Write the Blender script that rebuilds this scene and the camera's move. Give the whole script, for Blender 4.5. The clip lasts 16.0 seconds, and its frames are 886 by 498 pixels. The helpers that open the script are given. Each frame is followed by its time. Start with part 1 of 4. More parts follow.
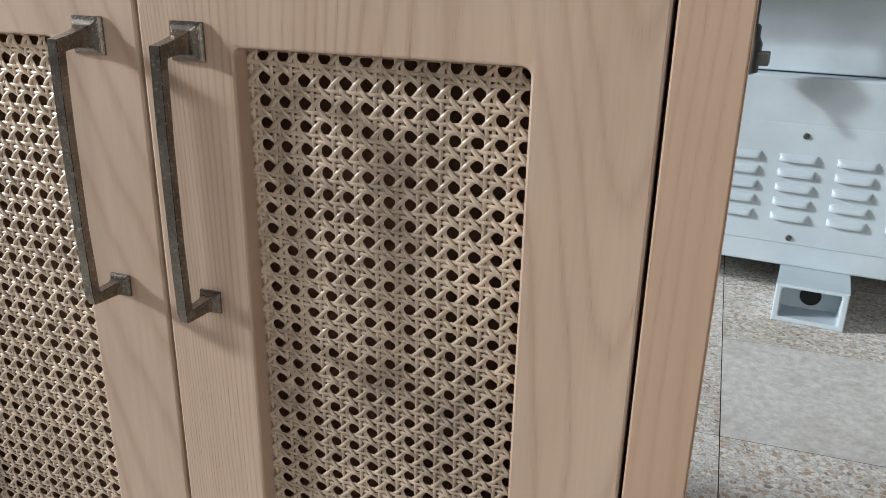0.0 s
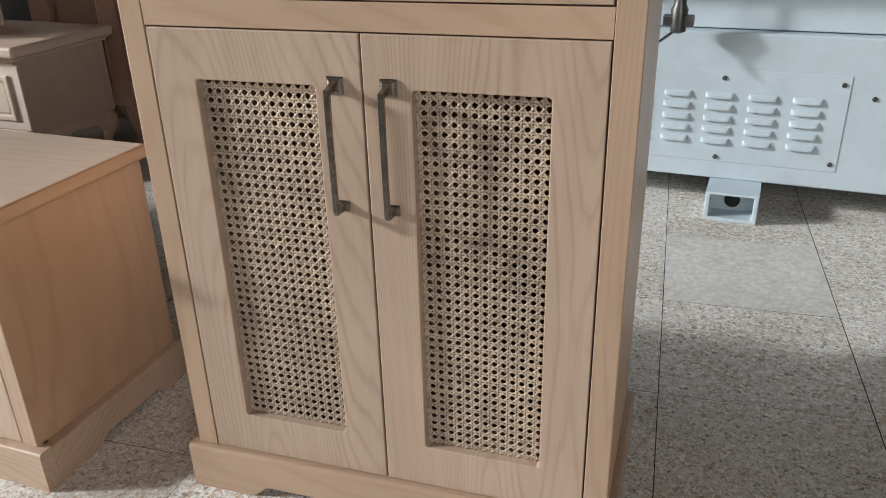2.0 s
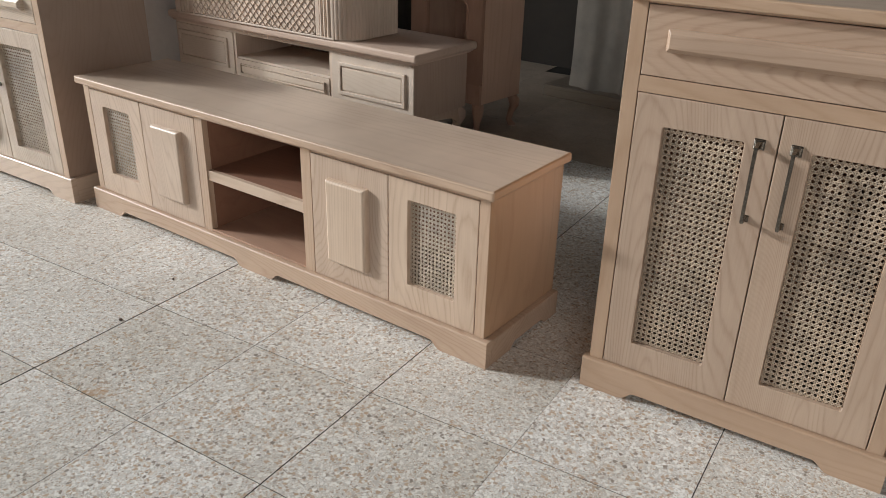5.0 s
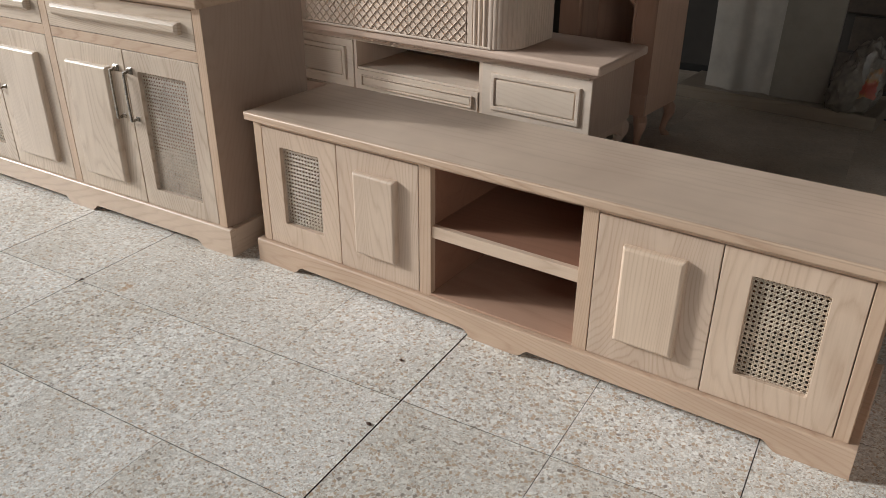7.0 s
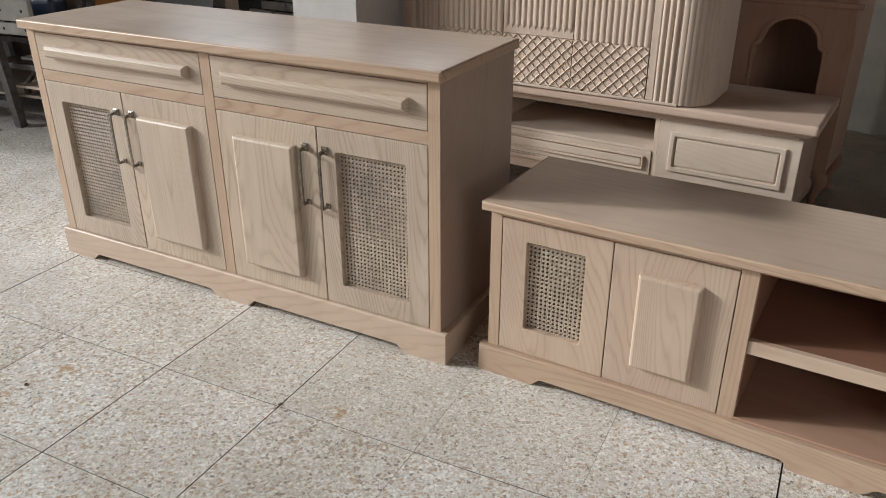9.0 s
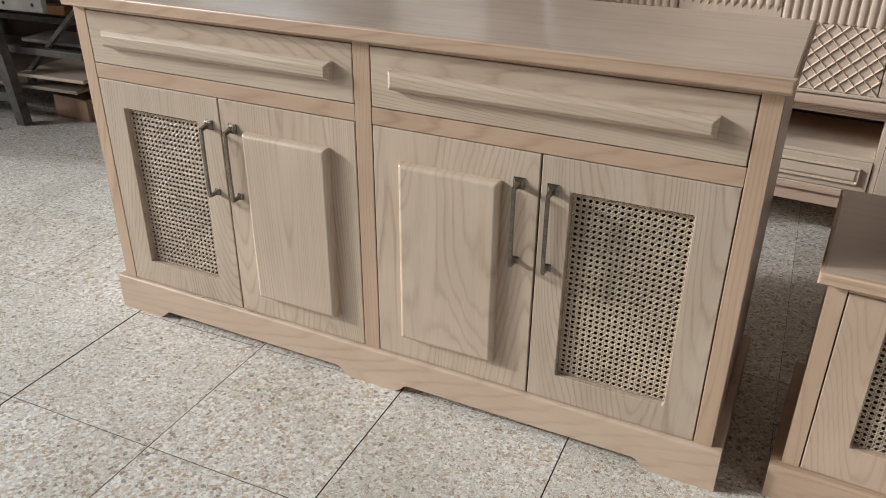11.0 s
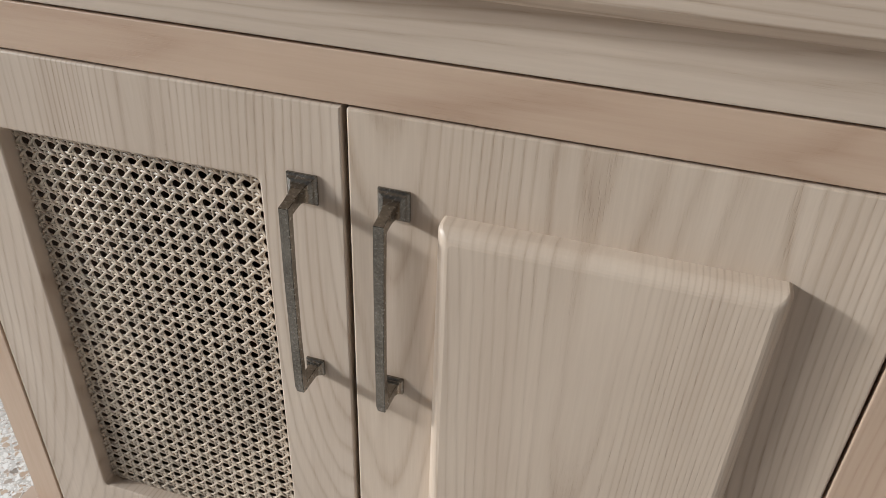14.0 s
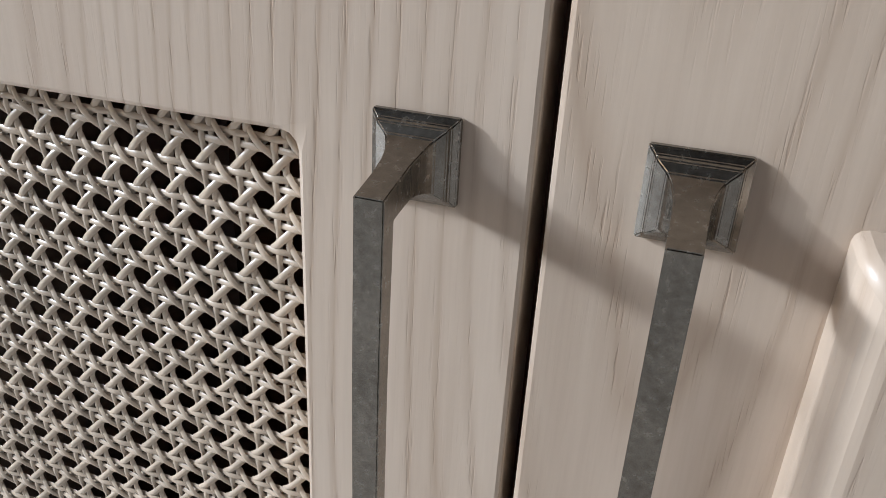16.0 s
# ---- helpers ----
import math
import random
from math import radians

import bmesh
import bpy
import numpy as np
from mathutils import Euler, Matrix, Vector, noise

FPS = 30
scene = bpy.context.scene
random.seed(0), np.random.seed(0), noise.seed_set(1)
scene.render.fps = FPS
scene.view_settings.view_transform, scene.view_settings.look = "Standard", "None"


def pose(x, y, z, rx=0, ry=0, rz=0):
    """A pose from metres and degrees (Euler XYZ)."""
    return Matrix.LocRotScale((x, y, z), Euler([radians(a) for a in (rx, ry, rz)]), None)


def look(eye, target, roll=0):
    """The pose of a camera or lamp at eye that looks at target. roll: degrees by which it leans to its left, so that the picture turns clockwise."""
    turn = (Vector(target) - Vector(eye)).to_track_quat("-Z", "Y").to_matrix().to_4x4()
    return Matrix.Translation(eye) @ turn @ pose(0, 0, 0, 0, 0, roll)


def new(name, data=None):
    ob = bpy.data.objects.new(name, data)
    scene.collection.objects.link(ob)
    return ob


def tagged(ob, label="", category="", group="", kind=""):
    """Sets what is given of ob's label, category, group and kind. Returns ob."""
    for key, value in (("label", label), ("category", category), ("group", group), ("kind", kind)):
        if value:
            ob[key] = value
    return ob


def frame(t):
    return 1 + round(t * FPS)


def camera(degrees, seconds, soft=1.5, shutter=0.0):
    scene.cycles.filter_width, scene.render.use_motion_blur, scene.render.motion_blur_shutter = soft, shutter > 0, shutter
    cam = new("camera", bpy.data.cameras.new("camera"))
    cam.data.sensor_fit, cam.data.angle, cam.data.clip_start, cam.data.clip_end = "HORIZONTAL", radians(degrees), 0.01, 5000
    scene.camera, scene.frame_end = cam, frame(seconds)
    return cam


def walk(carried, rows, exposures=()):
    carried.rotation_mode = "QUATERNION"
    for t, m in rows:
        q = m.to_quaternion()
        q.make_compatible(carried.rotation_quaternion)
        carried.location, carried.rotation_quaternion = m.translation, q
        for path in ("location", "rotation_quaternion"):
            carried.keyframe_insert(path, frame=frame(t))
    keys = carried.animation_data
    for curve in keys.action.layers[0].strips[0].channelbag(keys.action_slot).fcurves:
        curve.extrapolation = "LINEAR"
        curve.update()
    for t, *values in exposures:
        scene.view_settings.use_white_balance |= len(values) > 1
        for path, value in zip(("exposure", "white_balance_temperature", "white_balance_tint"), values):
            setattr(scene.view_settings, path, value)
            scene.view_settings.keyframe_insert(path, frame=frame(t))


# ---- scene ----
cam = camera(58.25, 16.0, soft=0.5)
PATH = [
    (0, (0.0445, 0.0493, 0.7624), (-0.6897, 1.7764, 0.0710), 1.098),
    (0.5, (0.0743, -0.0586, 0.8002), (-0.5988, 1.6995, 0.1250), 1.808),
    (1, (0.0943, -0.1978, 0.8598), (-0.5273, 1.5833, 0.1955), 1.612),
    (1.5, (0.1099, -0.3476, 0.9166), (-0.4899, 1.4131, 0.1815), -0.038),
    (2, (0.1230, -0.4713, 0.9498), (-0.5106, 1.2258, 0.1021), -1.421),
    (2.5, (0.1879, -0.6120, 1.0249), (-0.6225, 0.9848, 0.1342), -3.011),
    (3, (0.2802, -0.7713, 1.1238), (-0.6490, 0.7580, 0.2306), -3.206),
    (3.2, (0.2959, -0.8321, 1.1473), (-0.6521, 0.6852, 0.2534), -2.928),
    (5.3, (-0.0783, -1.2396, 1.2081), (-1.1434, 0.2197, 0.3503), 2.168),
    (5.5, (-0.1686, -1.2192, 1.2127), (-1.2518, 0.2238, 0.3497), 2.105),
    (6, (-0.3787, -1.2078, 1.2162), (-1.4723, 0.2189, 0.3395), 2.647),
    (6.5, (-0.6511, -1.2449, 1.2183), (-1.6966, 0.2066, 0.3236), 1.399),
    (7, (-0.8927, -1.2869, 1.2321), (-1.8939, 0.1851, 0.3206), 0.285),
    (7.5, (-1.1307, -1.2532, 1.2522), (-2.1282, 0.2209, 0.3400), 0.144),
    (8, (-1.3483, -1.2799, 1.2464), (-2.3458, 0.2027, 0.3481), 0.325),
    (8.5, (-1.6072, -1.3489, 1.2675), (-2.5798, 0.1685, 0.4006), -0.029),
    (9, (-1.8211, -1.3541, 1.2681), (-2.7517, 0.1888, 0.4001), -0.050),
    (9.5, (-2.0515, -1.2709, 1.2566), (-2.9779, 0.2774, 0.3938), -0.042),
    (10, (-2.2677, -1.1872, 1.2413), (-3.1799, 0.3613, 0.3639), 0.370),
    (10.2, (-2.3662, -1.1759, 1.2208), (-3.2626, 0.3812, 0.3423), 0.645),
    (12.3, (-3.2181, -0.6758, 1.1019), (-3.8550, 0.8862, 0.0273), 0.377),
    (12.5, (-3.3181, -0.6393, 1.0988), (-3.8887, 0.9350, 0.0051), 0.838),
    (13, (-3.4870, -0.5303, 1.0382), (-3.9675, 1.0518, -0.0870), 1.261),
    (13.5, (-3.6229, -0.3827, 0.9516), (-4.0776, 1.1878, -0.2001), 1.891),
    (14, (-3.7220, -0.2050, 0.8432), (-4.2570, 1.3630, -0.2772), 2.349),
    (14.5, (-3.8180, -0.1112, 0.7475), (-4.2816, 1.4830, -0.3678), 3.879),
    (15, (-3.8519, -0.0389, 0.6868), (-4.3677, 1.5669, -0.3880), 4.049),
    (15.5, (-3.8837, 0.0151, 0.6546), (-4.5027, 1.6591, -0.3015), 2.956),
    (16, (-3.8947, 0.0361, 0.6379), (-4.5080, 1.7200, -0.2500), 3.185),
]
walk(cam, [(t, look(eye, target, roll)) for t, eye, target, roll in PATH],
     [(0.0, 0.17, 6300, 10), (1.5, 0.2, 6450, 10), (2.5, 0.08, 6450, 10), (3.2, 0.05, 6450, 10), (5.5, 0.0, 6600, 10), (7.0, -0.03, 6600, 10), (8.5, -0.13, 6600, 10), (10.0, -0.17, 6650, 10), (13.0, -0.31, 6550, 10), (14.5, -0.28, 6150, 10), (16.0, -0.17, 5850, 10)])
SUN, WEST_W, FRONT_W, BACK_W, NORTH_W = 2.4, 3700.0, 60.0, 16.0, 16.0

# ---- world and light ----
world = bpy.data.worlds.new("world")
scene.world = world
world.use_nodes = True
wn = world.node_tree.nodes
sky = wn.new("ShaderNodeTexSky")
sky.sky_type, sky.sun_disc, sky.sun_elevation, sky.sun_rotation = "NISHITA", False, radians(21), radians(249)
world.node_tree.links.new(sky.outputs[0], wn["Background"].inputs[0])
wn["Background"].inputs[1].default_value = 0.08


def area_light(name, size_x, size_y, watts, colour, m):
    data = bpy.data.lights.new(name, "AREA")
    data.shape, data.size, data.size_y, data.energy, data.color = "RECTANGLE", size_x, size_y, watts, colour
    ob = new(name, data)
    ob.matrix_world = m
    return ob


# soft low daylight through the wide west doorway and the narrow back window
sun = new("sun", bpy.data.lights.new("sun", "SUN"))
sun.data.energy, sun.data.angle, sun.data.color = SUN, radians(3.5), (0.94, 0.98, 1.0)
sun.matrix_world = look((-12.0, -4.2, 4.6), (-12.0 + 0.87, -4.2 + 0.34, 4.6 - 0.355))
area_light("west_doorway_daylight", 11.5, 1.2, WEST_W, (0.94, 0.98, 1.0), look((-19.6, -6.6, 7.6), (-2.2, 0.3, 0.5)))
# added fill from the right front; no known source there
area_light("front_fill_light", 2.2, 2.2, FRONT_W, (1.0, 0.95, 0.895), look((2.3, -3.3, 1.9), (0.4, 0.9, 0.2)))
area_light("back_window_daylight", 0.15, 1.1, BACK_W, (0.8, 0.9, 1.0), look((-4.36, 2.74, 1.8), (-3.5, 0.4, 0.9)))

# fill added high at the north to brighten workbench and sideboard top
area_light("north_fill_light", 0.95, 0.95, NORTH_W, (0.86, 0.93, 1.0), look((-6.0, 2.74, 2.4), (-5.2, 0.6, 0.5)))


# ---- materials ----
def material(name, rough=0.5, metal=0.0, spec=0.5):
    m = bpy.data.materials.new(name)
    m.use_nodes = True
    b = m.node_tree.nodes["Principled BSDF"]
    b.inputs["Roughness"].default_value, b.inputs["Metallic"].default_value = rough, metal
    b.inputs["Specular IOR Level"].default_value = spec
    return m, m.node_tree, b


def node(nt, kind, **props):
    n = nt.nodes.new("ShaderNode" + kind)
    for k, v in props.items():
        if k == "op":
            n.operation = v
        elif k == "blend":
            n.data_type, n.blend_type = "RGBA", v
        elif k == "feature":
            n.feature = v
    return n


def link(nt, a, b):
    nt.links.new(a, b)


def mathn(nt, op, a, b=None, c=None):
    n = node(nt, "Math", op=op)
    for i, v in enumerate((a, b, c)):
        if v is None:
            continue
        if isinstance(v, (int, float)):
            n.inputs[i].default_value = v
        else:
            link(nt, v, n.inputs[i])
    return n.outputs[0]


def ramp(nt, fac, stops):
    r = node(nt, "ValToRGB")
    e = r.color_ramp.elements
    while len(e) < len(stops):
        e.new(0.5)
    for el, (p, c) in zip(e, stops):
        el.position, el.color = p, (*c, 1) if len(c) == 3 else c
    link(nt, fac, r.inputs[0])
    return r.outputs[0]


def mix(nt, fac, a, b, blend="MIX"):
    n = node(nt, "Mix", blend=blend)
    for s, v in ((n.inputs[0], fac), (n.inputs[6], a), (n.inputs[7], b)):
        if isinstance(v, (int, float)):
            s.default_value = v
        elif isinstance(v, tuple):
            s.default_value = (*v, 1)
        else:
            link(nt, v, s)
    return n.outputs[2]


def noise_tex(nt, vec, scale, detail=3.0, rough=0.5, distort=0.0):
    n = node(nt, "TexNoise")
    n.inputs["Scale"].default_value, n.inputs["Detail"].default_value = scale, detail
    n.inputs["Roughness"].default_value, n.inputs["Distortion"].default_value = rough, distort
    link(nt, vec, n.inputs["Vector"])
    return n.outputs["Fac"]


def bump(nt, b, height, dist, strength=1.0):
    n = node(nt, "Bump")
    n.inputs["Distance"].default_value, n.inputs["Strength"].default_value = dist, strength
    link(nt, height, n.inputs["Height"])
    link(nt, n.outputs[0], b.inputs["Normal"])


def coords(nt, shift=7.0):
    """Object coordinates in metres, shifted by a random step for each object."""
    tc, oi, v = node(nt, "TexCoord"), node(nt, "ObjectInfo"), node(nt, "VectorMath", op="MULTIPLY_ADD")
    link(nt, tc.outputs["Object"], v.inputs[0])
    v.inputs[1].default_value = (1, 1, 1)
    off = node(nt, "CombineXYZ")
    for i, k in enumerate((shift, shift * 0.37, shift * 0.71)):
        link(nt, mathn(nt, "MULTIPLY", oi.outputs["Random"], k), off.inputs[i])
    link(nt, off.outputs[0], v.inputs[2])
    return v.outputs[0], oi.outputs["Random"]


def stretched(nt, vec, axis, along):
    """Coordinates squeezed along the grain."""
    n = node(nt, "VectorMath", op="MULTIPLY")
    link(nt, vec, n.inputs[0])
    n.inputs[1].default_value = [along if a == axis else 1.0 for a in "xyz"]
    return n.outputs[0]


def wood(name, light, dark, axis, contrast=0.5, rings=60.0, rough=0.4, relief=0.00009, spread=2.4, tint=0.06, along=0.11, gloss=0.16, open_pore=1.0, thin=1.0):
    """Limed ash or beech: growth rings as soft contours of slow noise, short open pores in the late wood, soft stain patches."""
    m, nt, b = material(name, rough, spec=0.45)
    b.inputs["Coat Weight"].default_value, b.inputs["Coat Roughness"].default_value = gloss, 0.34
    vec, rnd = coords(nt)
    flat = node(nt, "VectorMath", op="MULTIPLY")
    link(nt, vec, flat.inputs[0])
    flat.inputs[1].default_value = (1.0, thin, 1.0)
    vec = flat.outputs[0]
    slow = noise_tex(nt, stretched(nt, vec, axis, along), spread, 1.5, 0.4, 0.2)
    waver = noise_tex(nt, stretched(nt, vec, axis, 0.14), 34.0, 2.0, 0.5)
    phase = mathn(nt, "ADD", mathn(nt, "MULTIPLY", slow, rings), mathn(nt, "MULTIPLY", waver, 1.1))
    saw = mathn(nt, "FRACT", phase)
    late = ramp(nt, saw, ((0.0, (0.3,) * 3), (0.15, (0.0,) * 3), (0.62, (0.07,) * 3), (0.88, (1.0,) * 3), (1.0, (0.3,) * 3)))
    patchy = ramp(nt, noise_tex(nt, stretched(nt, vec, axis, 0.3), 14.0, 2.0), ((0.3, (0.4,) * 3), (0.7, (1.0,) * 3)))
    late = mathn(nt, "MULTIPLY", late, patchy)
    soft = mathn(nt, "PINGPONG", mathn(nt, "MULTIPLY", phase, 0.17), 0.5)
    pores = noise_tex(nt, stretched(nt, vec, axis, 0.05), 1300.0, 1.5, 0.55)
    pore = mathn(nt, "MULTIPLY", ramp(nt, pores, ((0.56, (0.0,) * 3), (0.68, (1.0,) * 3))), mathn(nt, "ADD", mathn(nt, "MULTIPLY", late, 0.8), 0.08))
    stain = noise_tex(nt, vec, 3.2, 3.0, 0.55)
    fine = noise_tex(nt, stretched(nt, vec, axis, 0.04), 300.0, 3.0, 0.65)
    flow = noise_tex(nt, stretched(nt, vec, axis, 0.09), 26.0, 3.0, 0.55, 0.6)
    grain = mathn(nt, "ADD", mathn(nt, "MULTIPLY", late, 0.85), mathn(nt, "MULTIPLY", soft, 0.35))
    grain = mathn(nt, "ADD", grain, mathn(nt, "MULTIPLY", pore, 0.42 * open_pore))
    grain = mathn(nt, "ADD", grain, mathn(nt, "MULTIPLY", mathn(nt, "SUBTRACT", fine, 0.42), 0.75 * open_pore))
    grain = mathn(nt, "ADD", grain, mathn(nt, "MULTIPLY", mathn(nt, "SUBTRACT", flow, 0.45), 0.9))
    fac = node(nt, "Clamp")
    link(nt, mathn(nt, "MULTIPLY", grain, contrast), fac.inputs[0])
    col = mix(nt, fac.outputs[0], light, dark)
    lo, hi = 1 - tint * 1.6, 1 + tint
    col = mix(nt, 1.0, col, ramp(nt, stain, ((0.25, (lo, lo * 0.985, lo * 0.975)), (0.75, (hi, hi, hi)))), "MULTIPLY")
    var = ramp(nt, rnd, ((0.0, (0.95, 0.945, 0.945)), (0.5, (1, 0.99, 0.975)), (1.0, (1.03, 1.02, 1.0))))
    link(nt, mix(nt, 1.0, col, var, "MULTIPLY"), b.inputs["Base Color"])
    link(nt, mathn(nt, "ADD", mathn(nt, "MULTIPLY", fine, 0.25 * open_pore), rough - 0.12 * open_pore), b.inputs["Roughness"])
    height = mathn(nt, "SUBTRACT", mathn(nt, "MULTIPLY", fine, 0.3), mathn(nt, "ADD", mathn(nt, "MULTIPLY", pore, open_pore), mathn(nt, "MULTIPLY", late, 0.3 * open_pore)))
    bump(nt, b, height, relief)
    return m


ASH_L, ASH_D = (0.58, 0.48, 0.39), (0.345, 0.25, 0.178)
PINK_L, PINK_D = (0.605, 0.475, 0.375), (0.40, 0.275, 0.195)
BEECH_L, BEECH_D = (0.555, 0.41, 0.305), (0.38, 0.24, 0.16)
HONEY_L, HONEY_D = (0.47, 0.333, 0.237), (0.36, 0.235, 0.15)
door_wood = wood("limed_ash_upright", ASH_L, ASH_D, "z", 0.68, rings=165, thin=0.12)
pink_door_wood = wood("pinkish_limed_ash_upright", PINK_L, PINK_D, "z", 0.62, rings=75, spread=3.2, along=0.2, thin=0.12)
drawer_wood = wood("limed_ash_lengthwise", ASH_L, ASH_D, "x", 0.58, rings=120, along=0.09, thin=0.12)
pink_drawer_wood = wood("pinkish_limed_ash_lengthwise", PINK_L, PINK_D, "x", 0.52, rings=70, along=0.12, thin=0.12)
panel_wood = wood("limed_ash_panel", (0.575, 0.475, 0.385), (0.36, 0.265, 0.195), "z", 0.62, rings=150, spread=2.8, along=0.035, gloss=0.3, thin=0.12)
knotty_panel_wood = wood("figured_limed_ash_panel", (0.575, 0.475, 0.385), (0.36, 0.265, 0.195), "z", 0.62, rings=24, spread=5.0, along=0.22, gloss=0.3, thin=0.12)
pink_panel_wood = wood("pinkish_limed_ash_panel", (0.60, 0.475, 0.375), (0.40, 0.28, 0.20), "z", 0.58, rings=165, spread=2.8, along=0.06, thin=0.12)
top_wood = wood("limed_ash_top", (0.66, 0.525, 0.425), (0.45, 0.335, 0.255), "x", 0.34, rings=24, rough=0.25, along=0.07, tint=0.11, gloss=0.4, open_pore=0.25)
stile_wood = wood("beech_upright", BEECH_L, BEECH_D, "z", 0.58, rings=95)
rail_wood = wood("beech_lengthwise", BEECH_L, BEECH_D, "x", 0.58, rings=85, rough=0.46, gloss=0.05)
honey_stile = wood("honey_beech_upright", HONEY_L, HONEY_D, "z", 0.55, rings=95)
honey_rail = wood("honey_beech_lengthwise", HONEY_L, HONEY_D, "x", 0.55, rings=85)
cabinet_door_wood = wood("brownish_limed_ash_upright", (0.485, 0.368, 0.284), (0.31, 0.205, 0.143), "z", 0.6, rings=200, thin=0.12)
cabinet_drawer_wood = wood("brownish_limed_ash_lengthwise", (0.475, 0.35, 0.265), (0.30, 0.195, 0.135), "x", 0.6, rings=115, along=0.1, thin=0.12)
side_wood = wood("veneer_side", (0.54, 0.355, 0.23), (0.37, 0.215, 0.12), "z", 0.42, rings=26, spread=1.8, along=0.32, open_pore=0.4)
end_wood = wood("warm_beech_end", (0.54, 0.355, 0.23), (0.37, 0.215, 0.12), "y", 0.42, rings=30, open_pore=0.5)
# greyer sideboard veneer, darkened as well to carry that side's shade
shaded_grey_side_wood = wood("shaded_greyish_veneer", (0.40, 0.295, 0.235), (0.29, 0.20, 0.155), "z", 0.32, rings=50, along=0.2)
# shade inside the bay and behind the cane put into this reddish colour
shaded_inner_wood = wood("shaded_reddish_veneer", (0.28, 0.145, 0.095), (0.19, 0.09, 0.058), "x", 0.4, rings=30, rough=0.55, gloss=0.0, open_pore=0.4)
shelf_wood = wood("pinkish_shelf_veneer", (0.47, 0.30, 0.22), (0.34, 0.20, 0.14), "x", 0.45, rings=40)
old_wood = wood("pinkish_beech", (0.68, 0.575, 0.48), (0.52, 0.39, 0.30), "x", 0.35, rings=60, rough=0.6, gloss=0.0)
old_wood_up = wood("pinkish_beech_upright", (0.69, 0.565, 0.47), (0.52, 0.39, 0.30), "z", 0.35, rings=60, rough=0.6, gloss=0.0)
red_wood = wood("reddish_beech", (0.43, 0.265, 0.195), (0.31, 0.175, 0.12), "z", 0.4, rings=30)
# lighter, rosier copy of red_wood; light on the flank is in its colour
lit_rosy_wood = wood("lit_rosy_beech", (0.58, 0.385, 0.29), (0.43, 0.26, 0.185), "z", 0.4, rings=30)
old_pink = wood("pinker_beech_lengthwise", (0.62, 0.47, 0.38), (0.46, 0.32, 0.245), "x", 0.4, rings=60, rough=0.55, gloss=0.0)
# console flanks and legs: their shade is mixed into this darker colour
shaded_old_veneer = wood("shaded_pink_veneer", (0.49, 0.36, 0.285), (0.36, 0.245, 0.185), "z", 0.4, rings=60, rough=0.55, gloss=0.0)
# dark brown for console back, niche floor, bench backing and crumbs
dark_wood = wood("dark_brown_wood", (0.13, 0.08, 0.06), (0.08, 0.045, 0.035), "z", 0.5, rings=8)
dusty_wood = wood("dusty_brown_timber", (0.30, 0.25, 0.20), (0.19, 0.15, 0.115), "x", 0.5, rings=30, gloss=0.0)
orange_wood = wood("orange_pine", (0.52, 0.25, 0.09), (0.38, 0.15, 0.05), "x", 0.5, rings=10, gloss=0.0)


def plain(name, colour, rough=0.6, metal=0.0, speck=0.08, scale=30.0, relief=0.0, spec=0.5):
    m, nt, b = material(name, rough, metal, spec)
    vec, rnd = coords(nt, 3.0)
    n1, n2 = noise_tex(nt, vec, scale, 4.0, 0.6), noise_tex(nt, vec, scale * 0.12, 3.0)
    f = mathn(nt, "ADD", mathn(nt, "MULTIPLY", n1, 0.5), mathn(nt, "MULTIPLY", n2, 0.5))
    lo, hi = [max(0, c * (1 - 2.2 * speck)) for c in colour], [min(1, c * (1 + 1.6 * speck)) for c in colour]
    link(nt, ramp(nt, f, ((0.3, tuple(lo)), (0.7, tuple(hi)))), b.inputs["Base Color"])
    link(nt, mathn(nt, "ADD", mathn(nt, "MULTIPLY", n1, 0.2), rough - 0.1), b.inputs["Roughness"])
    if relief:
        bump(nt, b, n1, relief)
    return m


brown_cane = plain("brownish_cane", (0.46, 0.36, 0.268), 0.28, speck=0.24, scale=60.0, spec=0.65)
cane_mat = plain("natural_cane", (0.535, 0.435, 0.335), 0.3, speck=0.2, scale=60.0, spec=0.6)
nickel = plain("antique_nickel", (0.25, 0.228, 0.20), 0.25, 1.0, speck=0.22, scale=420.0, relief=0.00005)
machine_paint = plain("pale_blue_grey_enamel", (0.50, 0.575, 0.62), 0.38, speck=0.05, scale=14.0, relief=0.00006)
machine_dark = plain("dark_machine_steel", (0.12, 0.12, 0.115), 0.4, 0.7, speck=0.2)
hole_mat = plain("black_void", (0.012, 0.012, 0.012), 0.8)
white_wall = plain("white_plaster", (0.55, 0.53, 0.52), 0.85, speck=0.05, scale=18.0, relief=0.0006)
grey_wall = plain("grey_plaster", (0.36, 0.36, 0.36), 0.9, speck=0.12, scale=9.0, relief=0.001)
# blocks and walls near black: the unlit back room is in their colour
dark_block = plain("shade_brown_block", (0.075, 0.055, 0.042), 0.9, speck=0.2, scale=30.0, relief=0.001)
dark_wall = plain("shade_dark_plaster", (0.05, 0.042, 0.036), 0.9, speck=0.15, scale=7.0, relief=0.001)
block_mat = plain("concrete_block", (0.40, 0.37, 0.335), 0.95, speck=0.16, scale=40.0, relief=0.0015)
mortar_mat = plain("dark_mortar", (0.10, 0.095, 0.09), 0.95, speck=0.2, scale=40.0)
board_mat = plain("pale_sheet", (0.52, 0.53, 0.53), 0.7, speck=0.06, scale=5.0)
cloth_mat = plain("grey_white_cloth", (0.44, 0.405, 0.36), 0.9, speck=0.12, scale=8.0)
